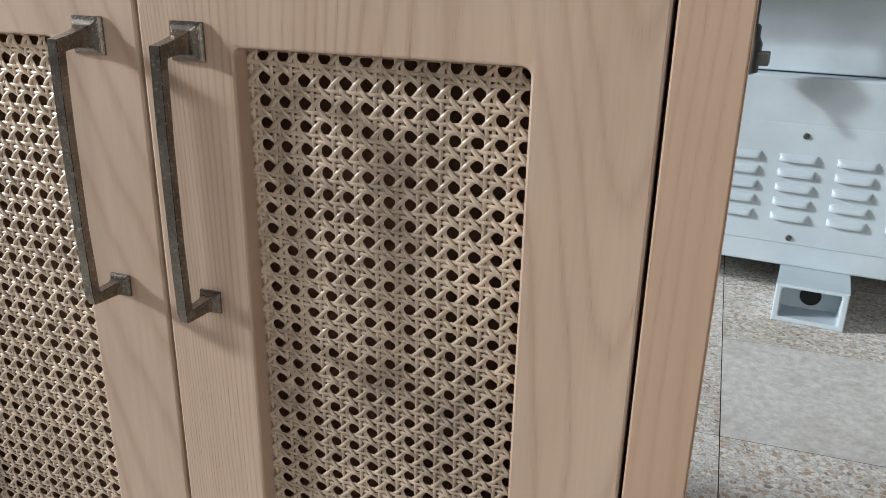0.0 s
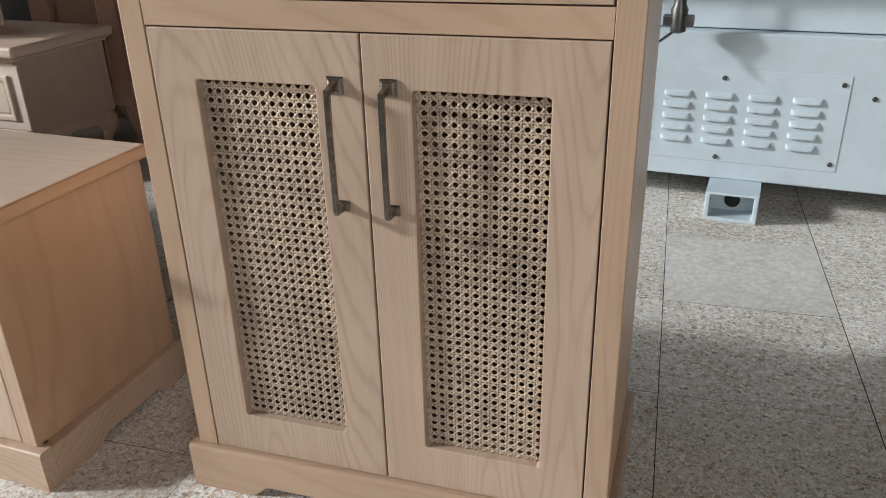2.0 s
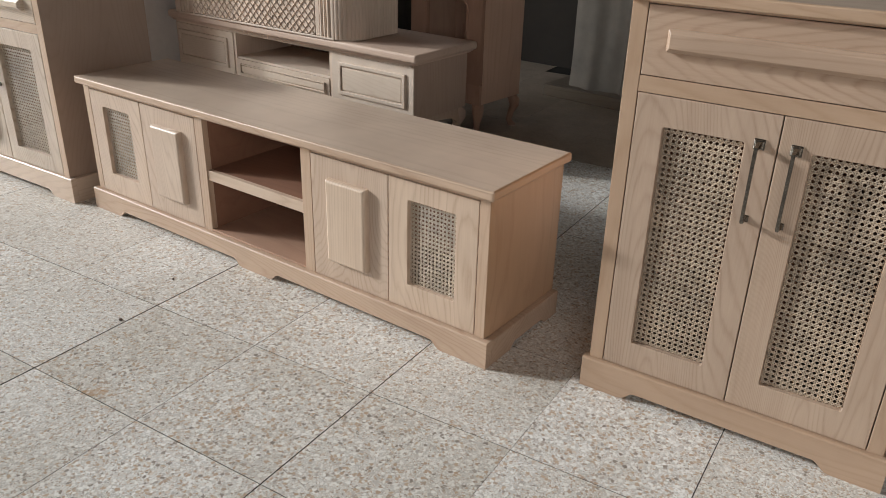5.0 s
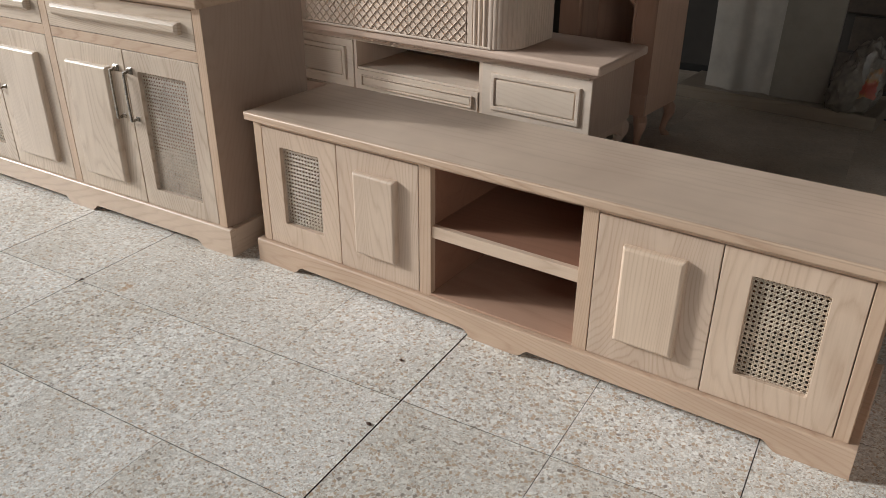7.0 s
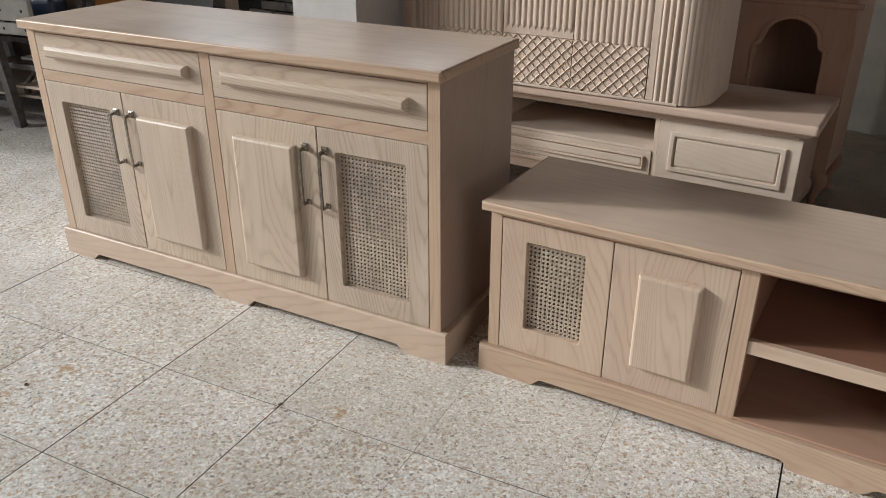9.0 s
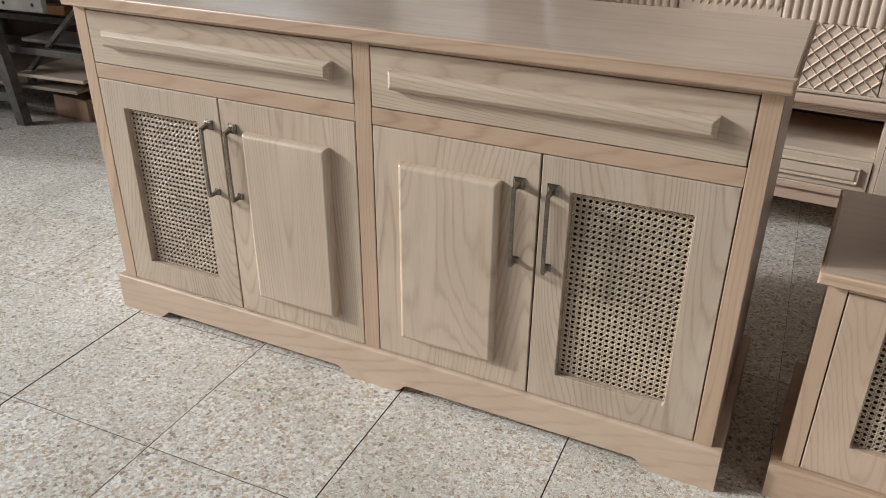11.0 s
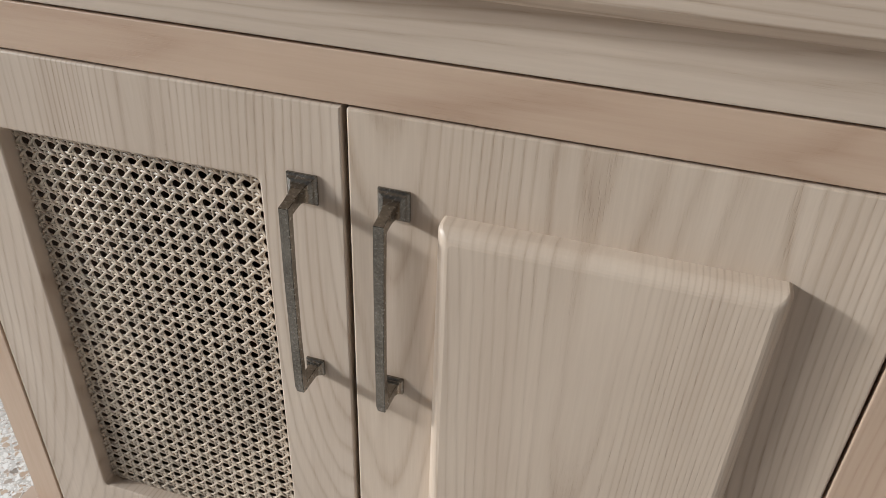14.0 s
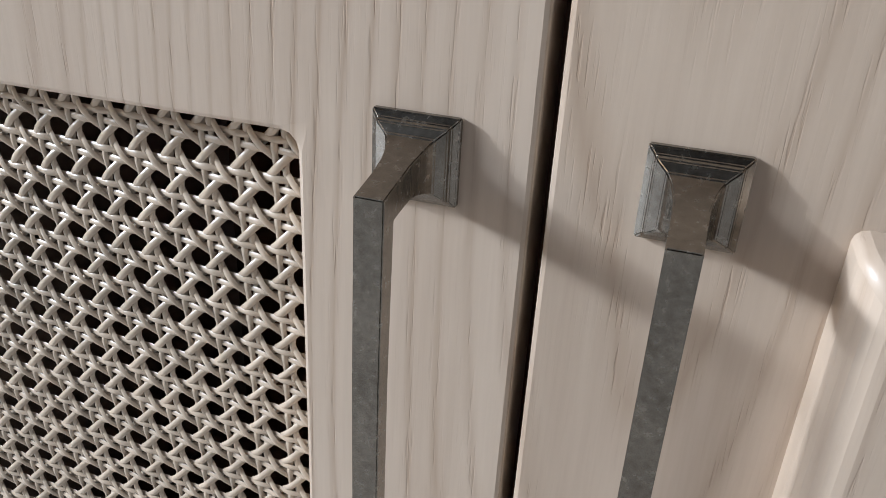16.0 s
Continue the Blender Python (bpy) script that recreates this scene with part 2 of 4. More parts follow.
steel_mat = plain("rusty_steel", (0.13, 0.12, 0.115), 0.6, 0.3, speck=0.3, scale=40.0)
blue_plastic = plain("navy_plastic", (0.015, 0.025, 0.055), 0.35, speck=0.15)
yellow_hose = plain("yellow_hose_plastic", (0.70, 0.42, 0.03), 0.4, speck=0.1)
bag_mat = plain("crumpled_pale_plastic", (0.20, 0.172, 0.145), 0.25, speck=0.3, scale=14.0, relief=0.002)
drab_board = plain("drab_grey_board", (0.27, 0.24, 0.20), 0.75, speck=0.12, scale=6.0)
bench_board = plain("dirty_grey_plank", (0.30, 0.28, 0.265), 0.7, speck=0.16, scale=12.0)
brick_mat = plain("whitewashed_brick", (0.42, 0.38, 0.345), 0.95, speck=0.16, scale=40.0, relief=0.0015)
red_mat, rn, rb = material("faded_red_print", 0.4)
rvec, _ = coords(rn, 0.0)
link(rn, ramp(rn, noise_tex(rn, rvec, 16.0, 2.0), ((0.40, (0.30, 0.06, 0.04)), (0.50, (0.33, 0.08, 0.04)), (0.54, (0.35, 0.17, 0.05)), (0.66, (0.26, 0.22, 0.18)))), rb.inputs["Base Color"])
ceiling_mat = plain("grey_ceiling", (0.20, 0.19, 0.18), 0.9, speck=0.08, scale=6.0)
dust_mat = plain("sanding_dust", (0.66, 0.56, 0.45), 0.95, speck=0.1, scale=400.0)


RUST, GREY_PATCH = (0.42, 0.22, 0.075), (0.36, 0.32, 0.29)
STAINS = [(-1.61, -0.386, 0.055, RUST), (-1.634, -0.70, 0.05, RUST), (-1.282, -0.231, 0.035, RUST), (-3.669, -0.313, 0.065, RUST), (-3.73, -0.467, 0.035, RUST), (-2.906, -0.07, 0.05, RUST), (-3.415, -0.234, 0.03, GREY_PATCH)]


def terrazzo(name, plainness=0.0, dusty=0.0):
    """Worn terrazzo: pale cement with angular cream, grey and rust-brown chips of two sizes."""
    m, nt, b = material(name, 0.5, spec=0.35)
    geo, oi = node(nt, "NewGeometry"), node(nt, "ObjectInfo")
    rnd = oi.outputs["Random"]
    off = node(nt, "CombineXYZ")
    link(nt, mathn(nt, "MULTIPLY", rnd, 3.0), off.inputs[2])
    v = node(nt, "VectorMath", op="ADD")
    link(nt, geo.outputs["Position"], v.inputs[0])
    link(nt, off.outputs[0], v.inputs[1])
    vec = v.outputs[0]
    wob = node(nt, "TexNoise")
    wob.inputs["Scale"].default_value, wob.inputs["Detail"].default_value = 130.0, 3.0
    link(nt, vec, wob.inputs["Vector"])
    w2 = node(nt, "VectorMath", op="MULTIPLY_ADD")
    link(nt, wob.outputs["Color"], w2.inputs[0])
    w2.inputs[1].default_value = (0.009, 0.009, 0.009)
    link(nt, vec, w2.inputs[2])

    def chips(scale):
        c = node(nt, "TexVoronoi")
        c.inputs["Scale"].default_value = scale
        link(nt, w2.outputs[0], c.inputs["Vector"])
        e = node(nt, "TexVoronoi", feature="DISTANCE_TO_EDGE")
        e.inputs["Scale"].default_value = scale
        link(nt, w2.outputs[0], e.inputs["Vector"])
        return c.outputs["Color"], e.outputs["Distance"]

    ca, ea = chips(120.0)
    cb, eb = chips(300.0)
    sa, sb = node(nt, "SeparateColor"), node(nt, "SeparateColor")
    link(nt, ca, sa.inputs[0])
    link(nt, cb, sb.inputs[0])
    pal = ((0.0, (0.88, 0.865, 0.83)), (0.30, (0.93, 0.92, 0.90)), (0.42, (0.62, 0.56, 0.48)), (0.50, (0.90, 0.885, 0.86)), (0.66, (0.52, 0.38, 0.26)), (0.72, (0.92, 0.91, 0.885)), (0.90, (0.46, 0.29, 0.175)), (1.0, (0.24, 0.19, 0.15)))
    warm = ((0.0, (0.94, 0.93, 0.91)), (0.34, (0.88, 0.865, 0.83)), (0.40, (0.58, 0.44, 0.31)), (0.62, (0.46, 0.31, 0.20)), (0.74, (0.40, 0.33, 0.27)), (0.80, (0.90, 0.89, 0.87)), (0.93, (0.26, 0.21, 0.17)), (1.0, (0.20, 0.16, 0.13)))
    big, small = ramp(nt, sa.outputs[0], warm), ramp(nt, sb.outputs[1], pal)
    cement = ramp(nt, noise_tex(nt, vec, 60.0, 5.0, 0.65), ((0.3, (0.50, 0.48, 0.45)), (0.7, (0.76, 0.74, 0.705))))
    in_a = mathn(nt, "MULTIPLY", mathn(nt, "GREATER_THAN", ea, 0.07), mathn(nt, "GREATER_THAN", sa.outputs[2], 0.58))
    in_b = mathn(nt, "MULTIPLY", mathn(nt, "GREATER_THAN", eb, 0.06), mathn(nt, "GREATER_THAN", sb.outputs[2], 0.28))
    col = mix(nt, mathn(nt, "MULTIPLY", in_b, 0.8), cement, small)
    col = mix(nt, mathn(nt, "MULTIPLY", in_a, 0.82), col, big)
    if plainness:
        col = mix(nt, plainness, col, cement)
    dirt = noise_tex(nt, vec, 2.3, 5.0, 0.62)
    col = mix(nt, 1.0, col, ramp(nt, dirt, ((0.25, (0.80, 0.78, 0.74)), (0.55, (1.0, 1.0, 1.0)), (0.8, (1.06, 1.06, 1.06)))), "MULTIPLY")
    # brown film: dust, plus the back floor's shade put into the colour
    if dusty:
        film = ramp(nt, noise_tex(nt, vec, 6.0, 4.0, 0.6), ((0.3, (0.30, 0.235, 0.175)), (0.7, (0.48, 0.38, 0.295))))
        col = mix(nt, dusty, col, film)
    edge = noise_tex(nt, geo.outputs["Position"], 38.0, 4.0, 0.65)
    for sx, sy, size, colour in STAINS:
        away = node(nt, "VectorMath", op="DISTANCE")
        link(nt, geo.outputs["Position"], away.inputs[0])
        away.inputs[1].default_value = (sx, sy, 0.0)
        near = mathn(nt, "SUBTRACT", 1.0, mathn(nt, "DIVIDE", away.outputs["Value"], size))
        spot = ramp(nt, mathn(nt, "ADD", near, mathn(nt, "MULTIPLY", mathn(nt, "SUBTRACT", edge, 0.5), 4.2)), ((0.55, (0.0,) * 3), (0.85, (0.62,) * 3)))
        col = mix(nt, mathn(nt, "MULTIPLY", spot, mathn(nt, "GREATER_THAN", near, 0.0)), col, colour)
    tone = ramp(nt, rnd, ((0.0, (0.93, 0.92, 0.9)), (1.0, (1.05, 1.05, 1.05))))
    link(nt, mix(nt, 1.0, col, tone, "MULTIPLY"), b.inputs["Base Color"])
    link(nt, mathn(nt, "ADD", mathn(nt, "MULTIPLY", dirt, 0.25), 0.36), b.inputs["Roughness"])
    bump(nt, b, mathn(nt, "ADD", mathn(nt, "MULTIPLY", in_a, 0.5), noise_tex(nt, vec, 220.0, 2.0)), 0.00025)
    return m


terrazzo_mat = terrazzo("worn_terrazzo")
plain_tile_mat = terrazzo("smooth_cement_tile", 0.9)
shaded_dusty_tile_mat = terrazzo("shaded_dusty_terrazzo", 0.0, 0.8)
joint_mat = plain("grimy_tile_joint", (0.035, 0.031, 0.027), 0.95, speck=0.3, scale=20.0)


# ---- mesh helpers ----
def finish(bm, name, smooth=True):
    bmesh.ops.recalc_face_normals(bm, faces=bm.faces)
    me = bpy.data.meshes.new(name)
    bm.to_mesh(me)
    bm.free()
    if smooth:
        me.shade_smooth()
        me.set_sharp_from_angle(angle=radians(32))
        areas = sorted(p.area for p in me.polygons)
        mid = areas[len(areas) // 2]
        for p in me.polygons:
            if p.area > 5 * mid or (p.area > 1.6 * mid and max(abs(c) for c in p.normal) > 0.99999):
                p.use_smooth = False
    return me


def part(name, bm, mat, parent=None, label="", at=None):
    """Links a bmesh or a mesh as one object, under a thing or a part."""
    me = bm if isinstance(bm, bpy.types.Mesh) else finish(bm, name)
    if not me.materials:
        me.materials.append(mat)
    ob = new(name, me)
    ob.parent = parent
    if at:
        ob.location = at
    return tagged(ob, label) if label else ob


def thing(name, label, category, m=None, group="", kind=""):
    ob = new(name)
    ob.empty_display_size = 0.1
    ob.matrix_world = m or Matrix()
    return tagged(ob, label, category, group, kind)


def box(bm, x0, x1, y0, y1, z0, z1, bevel=0.0, segs=2, only=None):
    """Adds a box; only(edge) picks the edges that are rounded."""
    r = bmesh.ops.create_cube(bm, size=1.0)
    for v in r["verts"]:
        v.co = ((x0 + x1) / 2 + v.co.x * (x1 - x0), (y0 + y1) / 2 + v.co.y * (y1 - y0), (z0 + z1) / 2 + v.co.z * (z1 - z0))
    if bevel:
        edges = list({e for v in r["verts"] for e in v.link_edges})
        if only:
            edges = [e for e in edges if only(e)]
        bmesh.ops.bevel(bm, geom=edges, offset=bevel, segments=segs, affect="EDGES", profile=0.5, clamp_overlap=True)
    return bm


def cube(*a, **k):
    return box(bmesh.new(), *a, **k)


def prism(pts, axis, a, b, bevel=0.0, segs=2, only=None):
    """A polygon in the plane across axis, pulled from a to b. pts are the two other coordinates in order."""
    bm = bmesh.new()

    def at(p, c):
        return {"x": (c, *p), "y": (p[0], c, p[1]), "z": (*p, c)}[axis]
    lo, hi = [bm.verts.new(at(p, a)) for p in pts], [bm.verts.new(at(p, b)) for p in pts]
    bm.faces.new(lo)
    bm.faces.new(hi[::-1])
    for i in range(len(pts)):
        j = (i + 1) % len(pts)
        bm.faces.new((lo[i], hi[i], hi[j], lo[j]))
    bmesh.ops.recalc_face_normals(bm, faces=bm.faces)
    if bevel:
        bmesh.ops.bevel(bm, geom=[e for e in bm.edges if only is None or only(e)], offset=bevel, segments=segs, affect="EDGES", profile=0.5, clamp_overlap=True)
    return bm


def lathe(profile, segs=24, centre=(0, 0)):
    """A turned shape about the z axis from (radius, height) pairs."""
    bm = bmesh.new()
    rings = []
    for r, z in profile:
        rings.append([bm.verts.new((centre[0] + r * math.cos(2 * math.pi * i / segs), centre[1] + r * math.sin(2 * math.pi * i / segs), z)) for i in range(segs)])
    for a, b in zip(rings, rings[1:]):
        for i in range(segs):
            bm.faces.new((a[i], a[(i + 1) % segs], b[(i + 1) % segs], b[i]))
    bm.faces.new(rings[0][::-1])
    bm.faces.new(rings[-1])
    return bm


def loft(sections):
    """Joins equal rings of points into a closed skin."""
    bm = bmesh.new()
    rings = [[bm.verts.new(p) for p in s] for s in sections]
    n = len(rings[0])
    for a, b in zip(rings, rings[1:]):
        for i in range(n):
            bm.faces.new((a[i], a[(i + 1) % n], b[(i + 1) % n], b[i]))
    bm.faces.new(rings[0][::-1])
    bm.faces.new(rings[-1])
    return bm


def frame_slab(x0, x1, z0, z1, hx0, hx1, hz0, hz1, y0, y1, bevel=0.0015):
    """An upright slab with a rectangular hole; y0 is the front."""
    bm = bmesh.new()

    def ring(a, b, c, d, y):
        return [bm.verts.new(p) for p in ((a, y, c), (b, y, c), (b, y, d), (a, y, d))]
    of, hf, ob_, hb = ring(x0, x1, z0, z1, y0), ring(hx0, hx1, hz0, hz1, y0), ring(x0, x1, z0, z1, y1), ring(hx0, hx1, hz0, hz1, y1)
    for i in range(4):
        j = (i + 1) % 4
        bm.faces.new((of[i], of[j], hf[j], hf[i]))
        bm.faces.new((ob_[j], ob_[i], hb[i], hb[j]))
        bm.faces.new((of[j], of[i], ob_[i], ob_[j]))
        bm.faces.new((hf[i], hf[j], hb[j], hb[i]))
    bmesh.ops.recalc_face_normals(bm, faces=bm.faces)
    corner = [e for e in bm.edges if {e.verts[0], e.verts[1]} in [{hf[i], hb[i]} for i in range(4)]]
    bmesh.ops.bevel(bm, geom=corner, offset=0.005, segments=3, affect="EDGES", profile=0.5)
    front = [e for e in bm.edges if all(abs(v.co.y - y0) < 1e-6 for v in e.verts) and len(e.link_faces) == 2 and any(abs(f.normal.y) < 0.5 for f in e.link_faces)]
    bmesh.ops.bevel(bm, geom=front, offset=bevel, segments=2, affect="EDGES", profile=0.5)
    return bm


def cane_mesh(w, h, p, mat, ox=0.0, oz=0.0, name="cane_webbing"):
    """Six-way chair cane: paired uprights, paired cross strands and two slanting sets that leave round eyes."""
    verts, faces = [], []
    rng = random.Random(int(w * 1e4) + int(h * 1e4))

    def strand(path, width, crown):
        base = len(verts)
        for i, (x, y, z) in enumerate(path):
            a, b = path[max(i - 1, 0)], path[min(i + 1, len(path) - 1)]
            dx, dz = b[0] - a[0], b[2] - a[2]
            n = math.hypot(dx, dz) or 1.0
            nx, nz = -dz / n * width / 2, dx / n * width / 2
            verts.extend(((x + nx, y, z + nz), (x + nx * 0.4, y - crown, z + nz * 0.4), (x - nx * 0.4, y - crown, z - nz * 0.4), (x - nx, y, z - nz)))
        for i in range(len(path) - 1):
            for k in range(3):
                q = base + 4 * i + k
                faces.append((q, q + 1, q + 5, q + 4))

    cols, rows = int(w / p) + 2, int(h / p) + 2
    d, wp, wd = 0.136 * p, 0.186 * p, 0.196 * p
    steps = [k * p / 8 for k in range(int(h / p * 8) + 1)]
    across = [k * p / 8 for k in range(int(w / p * 8) + 1)]
    ox, oz = ox * p, oz * p
    for i in range(-1, cols):
        for s in (-1, 1):
            x = i * p + ox + s * d
            if 0 < x < w:
                j, f = rng.uniform(-0.00025, 0.00025), rng.uniform(0, 6.28)
                strand([(x + j + 0.0002 * math.sin(41 * z + f), 0.0002 + 0.0005 * s * math.cos(2 * math.pi * (z - oz) / p + 0.6), z) for z in steps], wp * rng.uniform(0.92, 1.08), 0.0006)
    for i in range(-1, rows):
        for s in (-1, 1):
            z = i * p + oz + s * d
            if 0 < z < h:
                j, f = rng.uniform(-0.00025, 0.00025), rng.uniform(0, 6.28)
                strand([(x, -0.0001 - 0.0005 * s * math.cos(2 * math.pi * (x - ox) / p + 0.6), z + j + 0.0002 * math.sin(37 * x + f)) for x in across], wp * rng.uniform(0.92, 1.08), 0.0006)
    for sign in (-1, 1):
        for i in range(-rows - 2, cols + rows + 2):
            path, f = [], rng.uniform(0, 6.28)
            for z in steps:
                x = (i + 0.5) * p + ox + sign * (z - oz)
                if -0.0002 < x < w + 0.0002:
                    path.append((x + 0.00025 * math.sin(53 * z + f), -0.0002 + sign * 0.0011 * math.cos(2 * math.pi * (z - oz) / p), z))
            if len(path) > 2:
                strand(path, wd * rng.uniform(0.93, 1.08), 0.0006)
    me = bpy.data.meshes.new(name)
    me.from_pydata(verts, [], faces)
    me.shade_smooth()
    me.materials.append(mat)
    return me


def handle_mesh(length=0.172):
    """A square-rod pull: stepped square rosettes, flared arms and a tapering bar. The origin is the upper rosette's middle on the door."""
    bm = bmesh.new()
    zb = -length

    def ring(y, z, hw, hh):
        return [(-hw, y, z - hh), (hw, y, z - hh), (hw, y, z + hh), (-hw, y, z + hh)]
    sub = loft([ring(0.0, 0, 0.0114, 0.0114), ring(-0.0022, 0, 0.0114, 0.0114), ring(-0.0034, 0, 0.0097, 0.0097), ring(-0.0048, 0, 0.0092, 0.0092), ring(-0.0060, -0.0003, 0.0064, 0.0070), ring(-0.0080, -0.0005, 0.0053, 0.0060),
                ring(-0.0105, -0.0009, 0.0045, 0.0051), ring(-0.0145, -0.0013, 0.0039, 0.0045), ring(-0.022, -0.0027, 0.0037, 0.0042), ring(-0.0305, -0.0042, 0.0037, 0.0042)])
    low = loft([ring(0.0, zb, 0.0076, 0.0076), ring(-0.0022, zb, 0.0076, 0.0076), ring(-0.0034, zb, 0.0062, 0.0062), ring(-0.0046, zb, 0.0058, 0.0058), ring(-0.0060, zb, 0.0046, 0.0048), ring(-0.009, zb, 0.0036, 0.0042), ring(-0.0255, zb, 0.0033, 0.0036)])

    def bar(z, y, hw, hd):
        return [(-hw, y - hd, z), (hw, y - hd, z), (hw, y + hd, z), (-hw, y + hd, z)]
    rod = loft([bar(-0.0002, -0.0272, 0.0037, 0.0032), bar(-0.05, -0.0285, 0.0036, 0.003), bar(zb + 0.05, -0.0285, 0.0035, 0.0029), bar(zb + 0.003, -0.0272, 0.0036, 0.0033), bar(zb - 0.0035, -0.0262, 0.003, 0.0026)])
    for extra in (sub, low, rod):
        bmesh.ops.recalc_face_normals(extra, faces=extra.faces)
        bmesh.ops.bevel(extra, geom=list(extra.edges), offset=0.00035, segments=2, affect="EDGES")
        tmp = bpy.data.meshes.new("tmp")
        extra.to_mesh(tmp)
        extra.free()
        bm.from_mesh(tmp)
        bpy.data.meshes.remove(tmp)
    me = finish(bm, "handle")
    me.materials.append(nickel)
    return me


def raised_panel(x0, x1, z0, z1, thick=0.02, rnd=0.0105, corner=0.003):
    """A proud panel with a broad rounded front edge and tight corners."""
    def ring(y, inset):
        pts = []
        for cx, cz, a0 in ((x1 - inset - corner, z0 + inset + corner, -90), (x1 - inset - corner, z1 - inset - corner, 0), (x0 + inset + corner, z1 - inset - corner, 90), (x0 + inset + corner, z0 + inset + corner, 180)):
            for k in range(4):
                g = radians(a0 + 30 * k)
                pts.append((cx + corner * math.cos(g), y, cz + corner * math.sin(g)))
        return pts
    turns = [radians(84 * k / 7) for k in range(1, 8)]
    return loft([ring(0.0008, 0.0), ring(rnd - thick, 0.0)] + [ring(rnd - thick - rnd * math.sin(g), rnd * (1 - math.cos(g))) for g in turns])


def grip_bar(x0, x1, z0, z1, thick=0.022, cut=0.0085):
    """A long bar with flat chamfers round its front."""
    def ring(y, i):
        return [(x0 + i, y, z0 + i), (x1 - i, y, z0 + i), (x1 - i, y, z1 - i), (x0 + i, y, z1 - i)]
    bm = loft([ring(0.0008, 0.0), ring(cut - thick, 0.0), ring(-thick, cut)])
    bmesh.ops.recalc_face_normals(bm, faces=bm.faces)
    bmesh.ops.bevel(bm, geom=[e for e in bm.edges if all(v.co.y < 0 for v in e.verts)], offset=0.0009, segments=2, affect="EDGES", profile=0.5)
    return bm


def plinth_outline(half, height, foot, mid):
    """The plinth's front outline with feet at the ends and, if mid, one in the middle; the shoulders are small ogees."""
    cut, run = 0.024, 0.042

    def rise(x, s):
        return [(x + s * run * t, cut * k) for t, k in ((0, 0), (0.2, 0.06), (0.45, 0.34), (0.7, 0.78), (0.86, 0.97), (1.0, 1.0))]
    pts = [(-half, 0)] + rise(-half + foot, 1)
    if mid:
        pts += rise(-mid, -1)[::-1] + rise(mid, 1)
    pts += rise(half - foot, -1)[::-1] + [(half, 0), (half, height), (-half, height)]
    return pts


def case_furniture(name, label, category, m, half, carcass, depth, top_z, slab, ph, vl, foot, mid, top_half, vt, rail=None, side=None, plinth=None):
    """The shared case: sides, back, bottom, plinth and top. The front of the doors is local y = 0."""
    t = thing(name, label, category, m)
    rail = rail or rail_wood
    y1 = depth
    for s in (-1, 1):
        a, b = sorted((s * (carcass - 0.018), s * carcass))
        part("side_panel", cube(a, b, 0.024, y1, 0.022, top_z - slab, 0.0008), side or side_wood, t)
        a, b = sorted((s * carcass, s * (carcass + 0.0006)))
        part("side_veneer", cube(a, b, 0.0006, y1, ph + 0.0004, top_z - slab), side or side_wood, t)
    part("back_panel", cube(-carcass + 0.019, carcass - 0.019, y1 - 0.012, y1 - 0.003, ph, top_z - slab - 0.002), shaded_inner_wood, t)
    part("bottom_panel", cube(-carcass + 0.019, carcass - 0.019, 0.003, y1 - 0.013, ph - 0.012, ph + 0.002, 0.0008), rail_wood, t)
    front = prism(plinth_outline(half, ph, foot, mid), "y", -vl, 0.012, 0.006, 3, lambda e: all(v.co.z > ph - 1e-5 for v in e.verts) and all(v.co.y < -vl + 1e-5 for v in e.verts))
    part("plinth_front", front, plinth or rail, t)
    for s in (-1, 1):
        a, b = sorted((s * (carcass + 0.0005), s * half))
        part("plinth_side", prism([(0.0125, 0), (0.11, 0), (0.13, 0.018), (y1 - 0.09, 0.018), (y1 - 0.07, 0), (y1, 0), (y1, ph - 0.004), (0.0125, ph - 0.004)], "x", a, b, 0.004, 2, lambda e: all(v.co.z > ph - 0.005 for v in e.verts) and all(abs(abs(v.co.x) - half) < 1e-5 for v in e.verts)), plinth or rail, t)
    part("top", cube(-top_half + 0.0068, top_half - 0.0068, -vt + 0.0072, y1 + 0.006, top_z - slab, top_z, 0.0004, 1), top_wood, t, "smooth limed ash top")
    for s in (-1, 1):
        a, b = sorted((s * (top_half - 0.0064), s * top_half))
        part("lipping", cube(a, b, -vt + 0.0072, y1 + 0.006, top_z - slab, top_z, 0.0058, 4, only=lambda e: all(abs(v.co.x) > top_half - 1e-5 for v in e.verts) and abs(e.verts[0].co.z - e.verts[1].co.z) < 1e-5), rail if side else end_wood, t, "beech end lipping with rounded edges")
    part("lipping", cube(-top_half, top_half, -vt, -vt + 0.0068, top_z - slab, top_z, 0.0062, 4, only=lambda e: all(v.co.y < -vt + 1e-5 for v in e.verts)), rail, t, "pinkish beech front lipping with rounded edges")
    return t


def cane_door(t, x0, x1, z0, z1, hx0, hx1, hz0, hz1, cane, mat):
    d = part("door", frame_slab(x0, x1, z0, z1, hx0, hx1, hz0, hz1, 0.0, 0.019), mat, t, "limed ash door with a woven cane opening")
    part("cane_webbing", cane, cane_mat, d, "open octagonal weave of glossy natural cane", (hx0, 0.014, hz0))["kind"] = "stuff"
    part("bead", frame_slab(hx0 - 0.0006, hx1 + 0.0006, hz0 - 0.0006, hz1 + 0.0006, hx0 + 0.003, hx1 - 0.003, hz0 + 0.003, hz1 - 0.003, 0.0165, 0.0186, 0.0006), mat, d)
    return d


